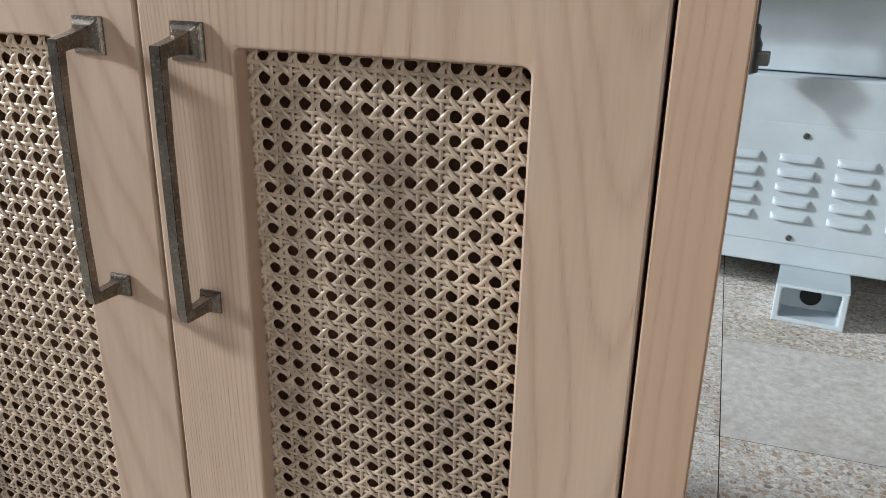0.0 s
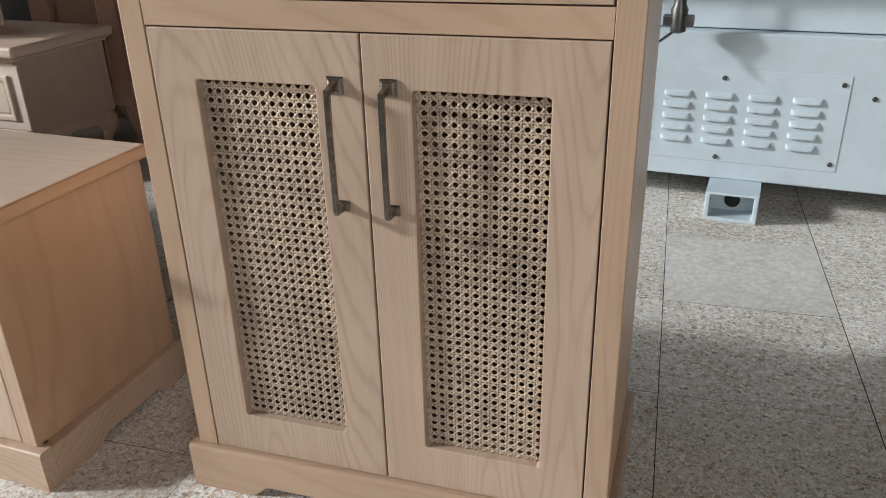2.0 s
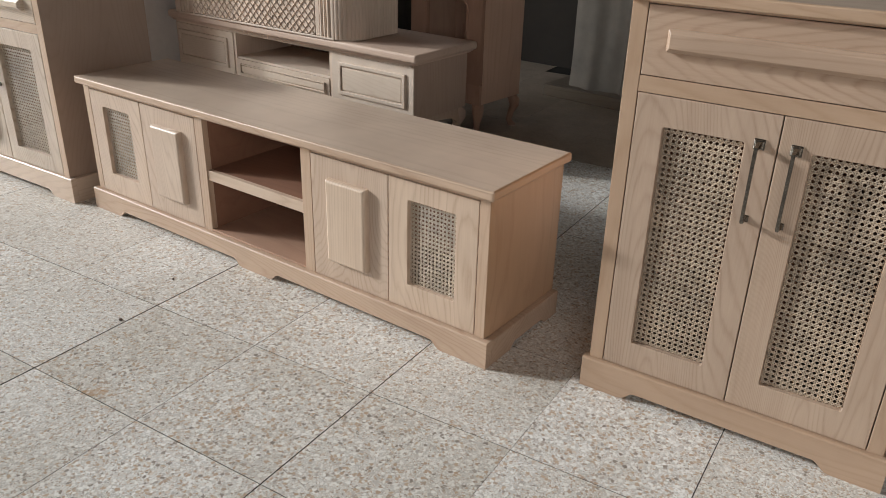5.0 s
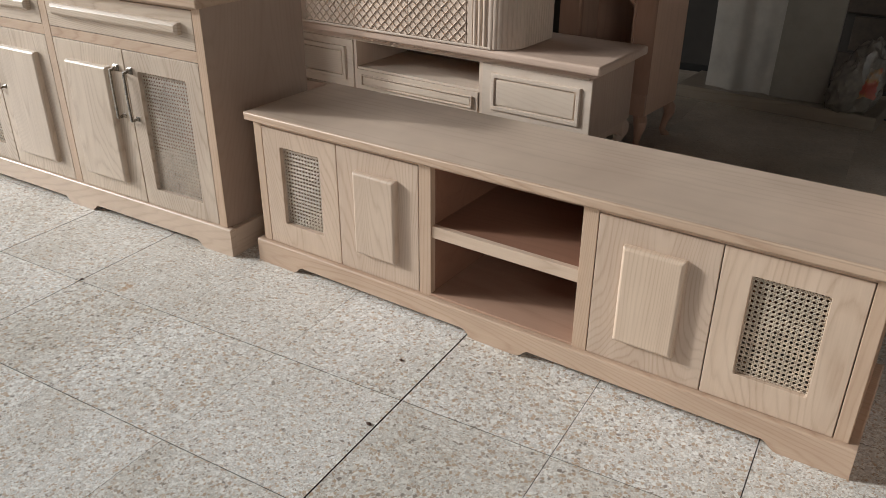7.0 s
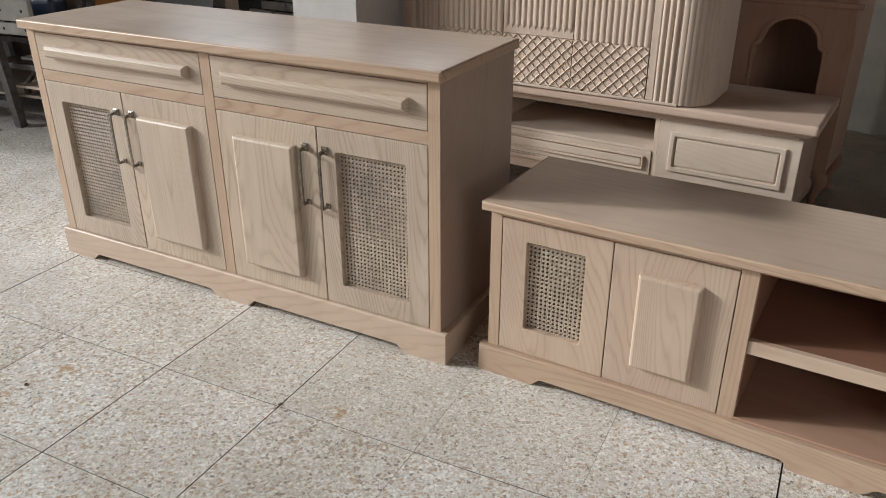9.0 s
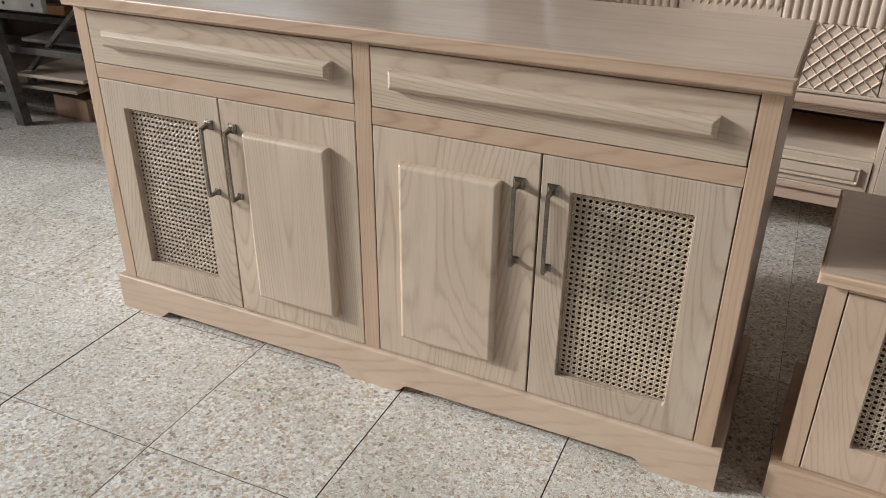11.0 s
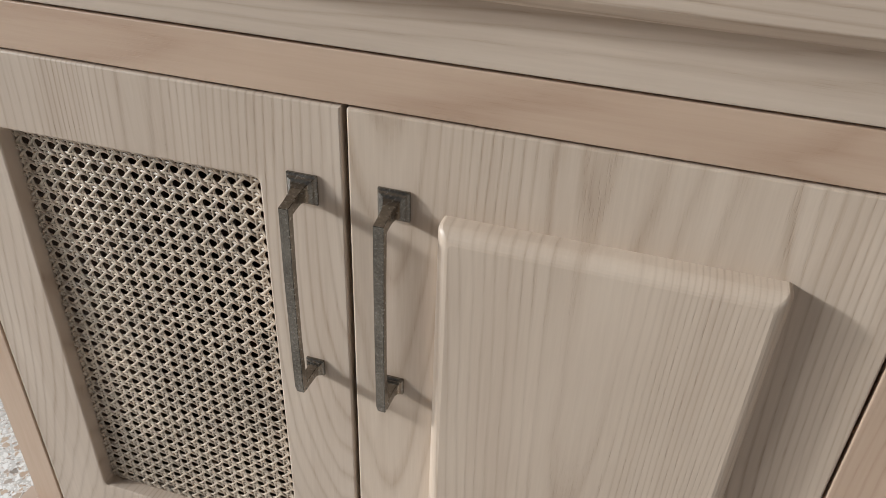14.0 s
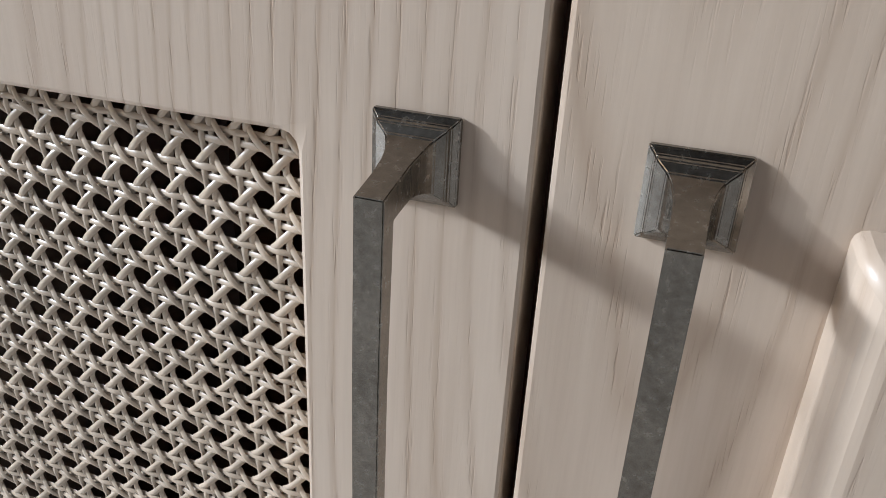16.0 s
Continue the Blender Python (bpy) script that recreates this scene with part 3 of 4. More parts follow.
def panel_door(t, x0, x1, z0, z1, px0, px1, pz0, pz1, mat, inset=None):
    d = part("door", cube(x0, x1, 0.0, 0.019, z0, z1, 0.0015, 2), mat, t, "limed ash door with a raised panel")
    part("raised_panel", raised_panel(px0, px1, pz0, pz1), inset or panel_wood, d, "thick proud panel with rounded edges")
    return d


GAP = 0.0019

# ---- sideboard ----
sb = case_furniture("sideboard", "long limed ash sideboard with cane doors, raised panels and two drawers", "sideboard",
                    pose(-3.5642, 0.2288, 0, 0, 0, 2.71), 0.780, 0.760, 0.440, 0.8295, 0.0285, 0.098, 0.0105, 0.125, 0.055, 0.7725, 0.0225, None, shaded_grey_side_wood, pink_drawer_wood)
SBH = handle_mesh(0.1625)
SBD, SBG, SBM = 0.7251, 0.3737, 0.0192
for s in (-1, 1):
    a, b = sorted((s * (SBD + 0.0005), s * 0.760))
    part("stile", cube(a, b, 0.0, 0.022, 0.098, 0.801, 0.001), stile_wood, sb)
part("stile", cube(-SBM + 0.0005, SBM - 0.0005, 0.0, 0.022, 0.098, 0.801, 0.001), stile_wood, sb)
for s in (-1, 1):
    a, b = sorted((s * SBM, s * SBD))
    part("rail", cube(a + 0.0005, b - 0.0005, 0.0008, 0.022, 0.6346 + GAP, 0.6732 - GAP, 0.0008), rail_wood, sb)
    part("rail", cube(a + 0.0005, b - 0.0005, 0.001, 0.022, 0.7907 + GAP, 0.8009), rail_wood, sb)
part("partition", cube(-0.009, 0.009, 0.023, 0.425, 0.1, 0.80), shaded_inner_wood, sb)
sb_cane = cane_mesh(0.222, 0.4088, 0.0120, cane_mat, 0.4, 0.27)
for s in (-1, 1):
    x0, x1 = sorted((s * (SBD - GAP), s * (SBG + 0.002) + 0.003))
    h0, h1 = sorted((s * 0.658, s * 0.436))
    d = cane_door(sb, x0, x1, 0.0995, 0.6346, h0, h1, 0.1623, 0.5711, sb_cane, door_wood)
    part("handle", SBH, nickel, d, "dark antique nickel bar pull", (s * 0.4024, 0, 0.5705))
    x0, x1 = sorted((s * (SBG - 0.002) + 0.003, s * (SBM + GAP)))
    p0, p1 = sorted((s * 0.3018, s * 0.0843))
    d = panel_door(sb, x0, x1, 0.0995, 0.6346, p0, p1, 0.160, 0.5703, door_wood, knotty_panel_wood if s > 0 else panel_wood)
    part("handle", SBH, nickel, d, "dark antique nickel bar pull", (s * 0.3359, 0, 0.5715))
    x0, x1 = sorted((s * (SBD - GAP), s * (SBM + GAP)))
    dr = part("drawer", cube(x0, x1, 0.0, 0.019, 0.6732, 0.7907, 0.0015, 2), drawer_wood, sb, "limed ash drawer front with a long wooden grip")
    b0, b1 = sorted((s * 0.6716, s * 0.066))
    part("grip", grip_bar(b0, b1, 0.7162, 0.7522), drawer_wood, dr, "long proud grip bar with rounded edges")

# ---- low television stand ----
tv = case_furniture("television_stand", "low limed ash television stand with cane doors and open shelves", "television stand",
                    pose(-1.8, 0.311, 0, 0, 0, 0), 0.900, 0.880, 0.372, 0.507, 0.0258, 0.080, 0.0165, 0.150, 0.065, 0.8986, 0.0215)
for s in (-1, 1):
    a, b = sorted((s * 0.8491, s * 0.880))
    part("stile", cube(a, b, 0.0, 0.022, 0.080, 0.4812, 0.001), stile_wood, tv)
    a, b = sorted((s * 0.2205, s * 0.2595))
    part("stile", cube(a, b, 0.0, 0.022, 0.080, 0.4812, 0.001), stile_wood, tv)
    a, b = sorted((s * 0.2595, s * 0.8491))
    part("rail", cube(a + 0.0005, b - 0.0005, 0.002, 0.022, 0.466 + GAP, 0.481), rail_wood, tv)
    a, b = sorted((s * 0.2205, s * 0.2385))
    part("partition", cube(a, b, 0.0225, 0.358, 0.083, 0.4808), shaded_inner_wood, tv)
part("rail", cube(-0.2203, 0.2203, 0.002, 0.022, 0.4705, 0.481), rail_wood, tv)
part("shelf", cube(-0.2203, 0.2203, 0.022, 0.358, 0.2695, 0.2985, 0.001), shaded_inner_wood, tv)
part("shelf_lipping", cube(-0.2203, 0.2203, 0.004, 0.0217, 0.264, 0.2990, 0.0015), pink_drawer_wood, tv, "pale limed ash shelf edge")
part("bay_floor", cube(-0.2203, 0.2203, 0.0, 0.358, 0.0825, 0.089, 0.0008), shelf_wood, tv)
tv_cane = cane_mesh(0.1587, 0.2530, 0.0121, cane_mat)
for s in (-1, 1):
    x0, x1 = sorted((s * (0.8486 - GAP), s * (0.5513 + GAP * 0.7)))
    h0, h1 = sorted((s * 0.7777, s * 0.6190))
    cane_door(tv, x0, x1, 0.0815, 0.466, h0, h1, 0.1580, 0.4110, tv_cane, pink_door_wood)
    x0, x1 = sorted((s * (0.5513 - GAP * 0.7), s * (0.260 + GAP)))
    p0, p1 = sorted((s * 0.4811, s * 0.3311))
    panel_door(tv, x0, x1, 0.0815, 0.466, p0, p1, 0.150, 0.4066, pink_door_wood, pink_panel_wood)

# ---- tall cane cabinet ----
ca = case_furniture("shoe_cabinet", "tall limed ash cabinet with two cane doors and one drawer", "cabinet",
                    pose(-0.3152, 0.4253, 0, 0, 0, 2.82), 0.3569, 0.342, 0.345, 0.997, 0.026, 0.086, 0.013, 0.105, 0, 0.3556, 0.02, honey_rail)
for s in (-1, 1):
    a, b = sorted((s * 0.3082, s * 0.342))
    part("stile", cube(a, b, 0.0, 0.022, 0.086, 0.9708, 0.001), honey_stile, ca)
part("rail", cube(-0.3076, 0.3076, 0.0008, 0.022, 0.7786 + GAP, 0.8178 - GAP, 0.0008), honey_rail, ca)
part("rail", cube(-0.3076, 0.3076, 0.001, 0.022, 0.9644 + GAP, 0.9707), honey_rail, ca)
CAH = handle_mesh(0.1645)
ca_cane = cane_mesh(0.175, 0.5505, 0.01335, brown_cane, 0.29, 0.41)
for s in (-1, 1):
    x0, x1 = sorted((s * (0.3077 - GAP), s * GAP * 0.7))
    h0, h1 = sorted((s * 0.241, s * 0.066))
    d = cane_door(ca, x0, x1, 0.0875, 0.7786, h0, h1, 0.1606, 0.7111, ca_cane, cabinet_door_wood)
    part("handle", CAH, nickel, d, "dark antique nickel bar pull", (s * 0.0362, 0, 0.7133))
dr = part("drawer", cube(-0.3077 + GAP, 0.3077 - GAP, 0.0, 0.019, 0.8178, 0.9644, 0.0015, 2), cabinet_drawer_wood, ca, "limed ash drawer front with a long wooden grip")
part("grip", grip_bar(-0.2542, 0.2542, 0.8738, 0.9203), cabinet_drawer_wood, dr, "long proud grip bar with rounded edges")

# ---- things behind the row: media console ----
CX = -2.97
mc = thing("media_console", "pinkish beech media console with moulded top and framed drawers", "console", pose(CX, 1.535, 0, 0, 0, -0.8))
for s in (-1, 1):
    a, b = sorted((s * 0.842, s * 0.86))
    part("side_panel", cube(a, b, 0.004, 0.40, 0.17, 0.43, 0.001), shaded_old_veneer, mc)
    a, b = sorted((s * 0.338, s * 0.356))
    part("partition", cube(a, b, 0.004, 0.40, 0.19, 0.43, 0.001), old_wood_up, mc)
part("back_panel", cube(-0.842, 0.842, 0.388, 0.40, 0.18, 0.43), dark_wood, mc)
part("bottom_panel", cube(-0.841, 0.841, 0.0, 0.387, 0.172, 0.19, 0.002), old_wood, mc)
part("bay_shelf", cube(-0.337, 0.337, 0.006, 0.387, 0.286, 0.297, 0.001), old_wood, mc)
part("base_mould", cube(-0.866, 0.866, -0.010, -0.0005, 0.168, 0.186, 0.004, 3), old_pink, mc)
part("apron", prism([(-0.84, 0.172), (-0.84, 0.10), (-0.70, 0.125), (0.70, 0.125), (0.84, 0.10), (0.84, 0.172)], "y", 0.004, 0.024, 0.001), old_pink, mc)
part("top_mould", cube(-0.875, 0.875, -0.018, 0.41, 0.43, 0.4375, 0.003, 3), old_pink, mc)
part("top_mould", cube(-0.886, 0.886, -0.028, 0.414, 0.438, 0.446, 0.0035, 3), old_pink, mc)
part("top", cube(-0.905, 0.905, -0.045, 0.42, 0.4465, 0.484, 0.011, 4), old_pink, mc, "pale thick top with a rounded moulded edge")


def framed_front(t, x0, x1, z0, z1, inset, rib, name="drawer"):
    d = part(name, cube(x0, x1, 0.0, 0.018, z0, z1, 0.0015, 2), old_wood, t)
    a, b, c, e = x0 + inset, x1 - inset, z0 + inset * 0.75, z1 - inset * 0.75
    part("moulding", frame_slab(a, b, c, e, a + rib, b - rib, c + rib, e - rib, -0.009, 0.0005, 0.004), old_wood, d)
    part("field", cube(a + rib + 0.006, b - rib - 0.006, -0.005, 0.0004, c + rib + 0.006, e - rib - 0.006, 0.003, 2, only=lambda q: all(v.co.y < -0.0049 for v in q.verts)), old_wood, d)
    return d


part("rail", cube(-0.8415, 0.8415, 0.002, 0.02, 0.4165, 0.4297), old_wood, mc)
for s in (-1, 1):
    a, b = sorted((s * 0.840, s * 0.857))
    part("side_apron", prism([(0.03, 0.1695), (0.03, 0.095), (0.06, 0.10), (0.10, 0.128), (0.20, 0.140), (0.30, 0.128), (0.34, 0.10), (0.37, 0.095), (0.37, 0.1695)], "x", a, b, 0.002), shaded_old_veneer, mc)
framed_front(mc, 0.3575, 0.858, 0.192, 0.415, 0.045, 0.019)
framed_front(mc, -0.858, -0.3575, 0.192, 0.415, 0.045, 0.019)
framed_front(mc, -0.336, 0.336, 0.192, 0.285, 0.028, 0.004)


def cabriole(t, x, y, top, sx, sy, mat, r=0.024):
    """A short bowed leg that swings out at the knee and turns in to a small foot."""
    secs = []
    for k, out, rr in ((1.0, 0.0, 1.15), (0.85, 0.012, 1.2), (0.65, 0.016, 1.0), (0.4, 0.004, 0.66), (0.18, -0.002, 0.58), (0.06, 0.008, 0.85), (0.0, 0.010, 0.8)):
        cx, cy, q = x + sx * out, y + sy * out, r * rr
        secs.append([(cx + q * math.cos(a), cy + q * math.sin(a), top * k) for a in [math.pi / 6 * i for i in range(12)]])
    return part("leg", loft(secs[::-1]), mat, t)


for sx in (-1, 1):
    for y, sy in ((0.035, -1), (0.365, 1)):
        cabriole(mc, sx * 0.825, y, 0.172, sx, sy, shaded_old_veneer, 0.03)

# ---- reeded tambour cabinet standing on the console ----
rc = thing("reeded_cabinet", "pinkish beech cabinet with reeded doors and carved diamond lattice", "cabinet", pose(-3.113, 1.485, 0.4842, 0, 0, 0))
RH = 0.92
part("core", cube(-0.56, 0.56, 0.012, 0.36, 0.0, RH, 0.002), old_wood_up, rc)


def lattice(x0, x1, z0, z1, step=0.0415):
    """Raised crossing ribs within a rectangle, on a thin ground."""
    bm = box(bmesh.new(), x0, x1, 0.0012, 0.0118, z0, z1)
    w, h = x1 - x0, z1 - z0
    n = int((w + h) / step) + 2
    for sgn in (1, -1):
        for i in range(-n, n):
            c = i * step
            lo, hi = max(0.0, -c), min(h, w - c)
            if hi - lo < 0.008:
                continue
            xa, xb = c + lo, c + hi
            if sgn < 0:
                xa, xb = w - xa, w - xb
            a, b = Vector((x0 + xa, 0, z0 + lo)), Vector((x0 + xb, 0, z0 + hi))
            d = (b - a).normalized()
            q = Vector((-d.z, 0, d.x)) * 0.0034
            pts = [bm.verts.new(p) for p in (a + q + Vector((0, 0.0014, 0)), a - Vector((0, 0.0032, 0)), a - q + Vector((0, 0.0014, 0)), b + q + Vector((0, 0.0014, 0)), b - Vector((0, 0.0032, 0)), b - q + Vector((0, 0.0014, 0)))]
            for f in ((0, 1, 4, 3), (1, 2, 5, 4), (0, 2, 1), (3, 4, 5)):
                bm.faces.new([pts[k] for k in f])
    return bm


def reed_mesh(w, length):
    """One upright half-round reed with a pointed lower end."""
    bm, prev = bmesh.new(), None
    for z, k in ((0.0, 0.05), (0.016, 0.78), (length, 0.78)):
        ring = [bm.verts.new((math.cos(a) * w * 0.5 * k, 0.0058 - math.sin(a) * 0.006 * k, z)) for a in [math.pi * j / 6 for j in range(7)]]
        if prev:
            for j in range(6):
                bm.faces.new((prev[j], prev[j + 1], ring[j + 1], ring[j]))
        prev = ring
    bm.faces.new(prev)
    return finish(bm, "reed")


RW = 0.292 / 12
LONG, SHORT = reed_mesh(RW, RH - 0.1975), reed_mesh(RW, RH - 0.2305)
for i, x0 in enumerate((-0.443, -0.1475, 0.148)):
    x1 = x0 + 0.295
    d = part("door", cube(x0 + 0.001, x1 - 0.001, 0.0119, 0.0145, 0.011, RH - 0.01), old_wood_up, rc)
    part("lattice_panel", lattice(x0 + 0.0015, x1 - 0.0015, 0.012, 0.196), old_wood_up, d, "carved raised diamond lattice")
    part("reed_ground", cube(x0 + 0.0015, x1 - 0.0015, 0.006, 0.0118, 0.1985, RH - 0.012), old_wood_up, d)
    for k in range(12):
        up = 0.02 if i == 1 else 0.0
        part("reed", SHORT if up else LONG, old_wood_up, d, "", (x0 + 0.0015 + (k + 0.5) * RW, 0, 0.1985 + up if up else 0.1855))
for s in (-1, 1):
    a, b = sorted((s * 0.445, s * 0.472))
    part("corner_stile", cube(a, b, 0.002, 0.0118, 0.011, RH - 0.004, 0.002), old_wood_up, rc)
    a, b = sorted((s * 0.4725, s * 0.5495))
    part("corner_ground", cube(a, b, 0.0045, 0.0118, 0.011, RH - 0.004), old_wood_up, rc)
    for k in range(3):
        x = s * (0.484 + 0.0225 * k)
        part("corner_reed", lathe([(0.0092, 0.004), (0.0092, RH - 0.004)], 14, (x, 0.006)), old_wood_up, rc)
    bm = bmesh.new()
    pts = [(0.548 + 0.115 * math.sin(a), 0.115 - 0.115 * math.cos(a)) for a in [math.pi / 2 * j / 9 for j in range(10)]] + [(0.663, 0.115 + 0.0205 * j) for j in range(1, 12)]
    for (px, py), (qx, qy) in zip(pts, pts[1:]):
        ang, ln = math.atan2(qy - py, qx - px), math.hypot(qx - px, qy - py)
        prev = None
        for z in (0.004, RH - 0.004):
            ring = []
            for j in range(6):
                a = math.pi * j / 5
                u, v = ln / 2 * (1 - math.cos(a)), 0.0038 * math.sin(a)
                ring.append(bm.verts.new((s * (px + u * math.cos(ang) + v * math.sin(ang)), py + u * math.sin(ang) - v * math.cos(ang), z)))
            if prev:
                for j in range(5):
                    bm.faces.new((prev[j], prev[j + 1], ring[j + 1], ring[j]))
            prev = ring
    bmesh.ops.remove_doubles(bm, verts=bm.verts, dist=1e-5)
    part("curved_side", bm, old_wood_up, rc, "rounded reeded flank")
part("base_strip", cube(-0.565, 0.565, -0.004, 0.012, 0.0, 0.0105, 0.003, 2), old_wood, rc)
part("cap", cube(-0.64, 0.64, -0.01, 0.37, RH, RH + 0.02, 0.006, 3), old_wood, rc)

# ---- tall cabinet with arched niche ----
tc = thing("arched_cabinet", "tall reddish beech cabinet with a dark arched niche and bowed legs", "cabinet", pose(-2.275, 1.99, 0, 0, 0, -4))
AX0, AX1, AH = -0.235, 0.215, 1.55


def arch_panel():
    """A front board with an arched opening that has small shoulders."""
    bm = bmesh.new()
    arch = [(-0.125, 0.26), (-0.125, 0.632), (-0.108, 0.640), (-0.102, 0.655)]
    arch += [(0.099 * math.cos(a), 0.655 + 0.088 * math.sin(a)) for a in [math.pi * (1 - j / 16) for j in range(1, 16)]]
    arch += [(0.102, 0.655), (0.108, 0.640), (0.125, 0.632), (0.125, 0.26)]
    arch = [(x - 0.004, z) for x, z in arch]
    outer = [(AX0, 0.26), (AX0, 0.632)] + [(AX0, 0.66)] * 2
    for j in range(1, 16):
        f = j / 16
        outer.append((AX0 + (AX1 - AX0) * f, 1.0))
    outer += [(AX1, 0.66)] * 2 + [(AX1, 0.632), (AX1, 0.26)]
    for y in (0.0, 0.02):
        A, O = [bm.verts.new((x, y, z)) for x, z in arch], [bm.verts.new((x, y, z)) for x, z in outer]
        for i in range(len(A) - 1):
            bm.faces.new((A[i], A[i + 1], O[i + 1], O[i]))
        if y == 0.0:
            first = A
        else:
            for i in range(len(A) - 1):
                bm.faces.new((first[i], first[i + 1], A[i + 1], A[i]))
    bmesh.ops.remove_doubles(bm, verts=bm.verts, dist=1e-5)
    return bm


front = part("front_board", arch_panel(), red_wood, tc)
part("niche_trim", prism([(x - 0.004, z) for x, z in [(-0.137, 0.26), (-0.137, 0.642), (-0.118, 0.652), (-0.112, 0.668)] + [(0.112 * math.cos(a), 0.662 + 0.10 * math.sin(a)) for a in [math.pi * (1 - j / 14) for j in range(1, 14)]] + [(0.112, 0.668), (0.118, 0.652), (0.137, 0.642), (0.137, 0.26), (0.127, 0.26), (0.127, 0.632), (0.104, 0.645), (0.102, 0.655)] + [(0.101 * math.cos(a), 0.655 + 0.09 * math.sin(a)) for a in [math.pi * j / 14 for j in range(1, 14)]] + [(-0.102, 0.655), (-0.104, 0.645), (-0.127, 0.632), (-0.127, 0.26)]], "y", -0.008, 0.0), red_wood, front)
part("lower_board", cube(AX0, AX1, 0.0, 0.02, 0.165, 0.26, 0.001), red_wood, tc)
part("upper_board", cube(AX0, AX1, 0.0, 0.02, 1.0, AH, 0.001), red_wood, tc)
for s, x in ((-1, AX0), (1, AX1)):
    a, b = sorted((x, x - s * 0.02))
    part("side_panel", cube(a, b, 0.0205, 0.34, 0.165, AH, 0.001), lit_rosy_wood, tc)
# lighter niche back makes up in colour for light that stays out
part("back_panel", cube(AX0 + 0.02, AX1 - 0.02, 0.325, 0.34, 0.165, AH), lit_rosy_wood, tc)
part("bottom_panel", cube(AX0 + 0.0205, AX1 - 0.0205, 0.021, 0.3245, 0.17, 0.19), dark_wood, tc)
part("moulding", cube(AX0 - 0.012, AX1 + 0.014, -0.016, -0.0004, 0.796, 0.818, 0.005, 3), red_wood, tc)
part("cornice", cube(AX0 - 0.03, AX1 + 0.03, -0.03, 0.35, AH, AH + 0.05, 0.012, 3), red_wood, tc)
for sx, x in ((-1, AX0 + 0.03), (1, AX1 - 0.03)):
    for y, sy in ((0.03, -1), (0.31, 1)):
        cabriole(tc, x, y, 0.166, sx, sy, red_wood, 0.026)

# ---- covered sheets, low plank and bag at the back wall ----
pl = thing("base_plank", "dusty low timber plank lying along the wall", "plank", pose(-1.72, 2.98, 0, 0, 0, -3))
part("board", cube(-0.52, 0.48, -0.06, 0.30, 0.0, 0.07, 0.006), dusty_wood, pl)


def draped_sheet(name, label, x0, x1, z0, z1, y, folds, seed):
    rng = random.Random(seed)
    bm = bmesh.new()
    nx, nz = 22, 26
    ph1, ph2 = rng.uniform(0, 6), rng.uniform(0, 6)
    grid = []
    for j in range(nz + 1):
        row = []
        for i in range(nx + 1):
            u, v = i / nx, j / nz
            yy = y + 0.12 * v + folds * (math.sin(9 * u + ph1 + 2.2 * v) * 0.5 + math.sin(21 * u + ph2 - 1.3 * v) * 0.25) * (1.1 - 0.5 * v) + 0.01 * noise.noise((u * 5, v * 5, seed))
            row.append((x0 + (x1 - x0) * u + 0.012 * math.sin(5 * v + ph1), yy, z0 + (z1 - z0) * v))
        grid.append(row)
    F, B = [[bm.verts.new(p) for p in r] for r in grid], [[bm.verts.new((p[0], p[1] + 0.008, p[2])) for p in r] for r in grid]
    for j in range(nz):
        for i in range(nx):
            bm.faces.new((F[j][i], F[j][i + 1], F[j + 1][i + 1], F[j + 1][i]))
            bm.faces.new((B[j][i + 1], B[j][i], B[j + 1][i], B[j + 1][i + 1]))
    edge = [(0, i) for i in range(nx)] + [(j, nx) for j in range(nz)] + [(nz, nx - i) for i in range(nx)] + [(nz - j, 0) for j in range(nz)]
    for (a, b), (c, d) in zip(edge, edge[1:] + edge[:1]):
        bm.faces.new((F[a][b], B[a][b], B[c][d], F[c][d]))
    ob = part(name, bm, cloth_mat)
    return tagged(ob, label, "dust sheet")


draped_sheet("dust_sheet", "grey-white dust sheet hanging in soft folds over stacked boards", -2.12, -1.74, 0.07, 1.7, 3.0, 0.03, 3)
flat = part("covered_board", cube(-0.135, 0.135, -0.011, 0.011, 0.0, 1.55, 0.003), drab_board, None)
flat.matrix_world = pose(-1.632, 2.985, 0.0725, -4.5, 0, -1)
tagged(flat, "drab grey board with a few nails leaning at the dark wall", "board")


def plastic_bag(print_only=False):
    """A slumped, creased bag; print_only keeps the printed patch, laid just over the skin."""
    bm = bmesh.new()
    bmesh.ops.create_icosphere(bm, subdivisions=5, radius=1.0)
    bare = {v: v.co.copy() for v in bm.verts}
    for v in bm.verts:
        c = v.co.copy()
        crease = abs(noise.noise(c * 1.9 + Vector((3, 1, 7)))) * 0.42 + abs(noise.noise(c * 3.8)) * 0.14 + noise.noise(c * 7) * 0.02
        k = 1.12 - crease + (0.012 if print_only else 0)
        slim = 1.0 - 0.42 * max(0.0, c.z) - 0.12 * math.cos(3 * c.z)
        v.co = Vector((c.x * 0.128 * k * slim + 0.045 * c.z, c.y * 0.10 * k * slim, max(-0.158, c.z * 0.185 * k)))
    if print_only:
        drop = [f for f in bm.faces if not all(abs(bare[v].x - 0.35) < 0.33 and abs(bare[v].z + 0.02) < 0.42 and bare[v].y < 0 for v in f.verts)]
        bmesh.ops.delete(bm, geom=drop, context="FACES")
    return bm


bag = thing("plastic_bag", "crumpled pale plastic bag with a red and orange print", "bag", pose(-1.36, 2.95, 0.232, 0, 0, 15))
part("sack", plastic_bag(), bag_mat, bag)
part("print", plastic_bag(True), red_mat, bag, "faded red and orange printed patch")


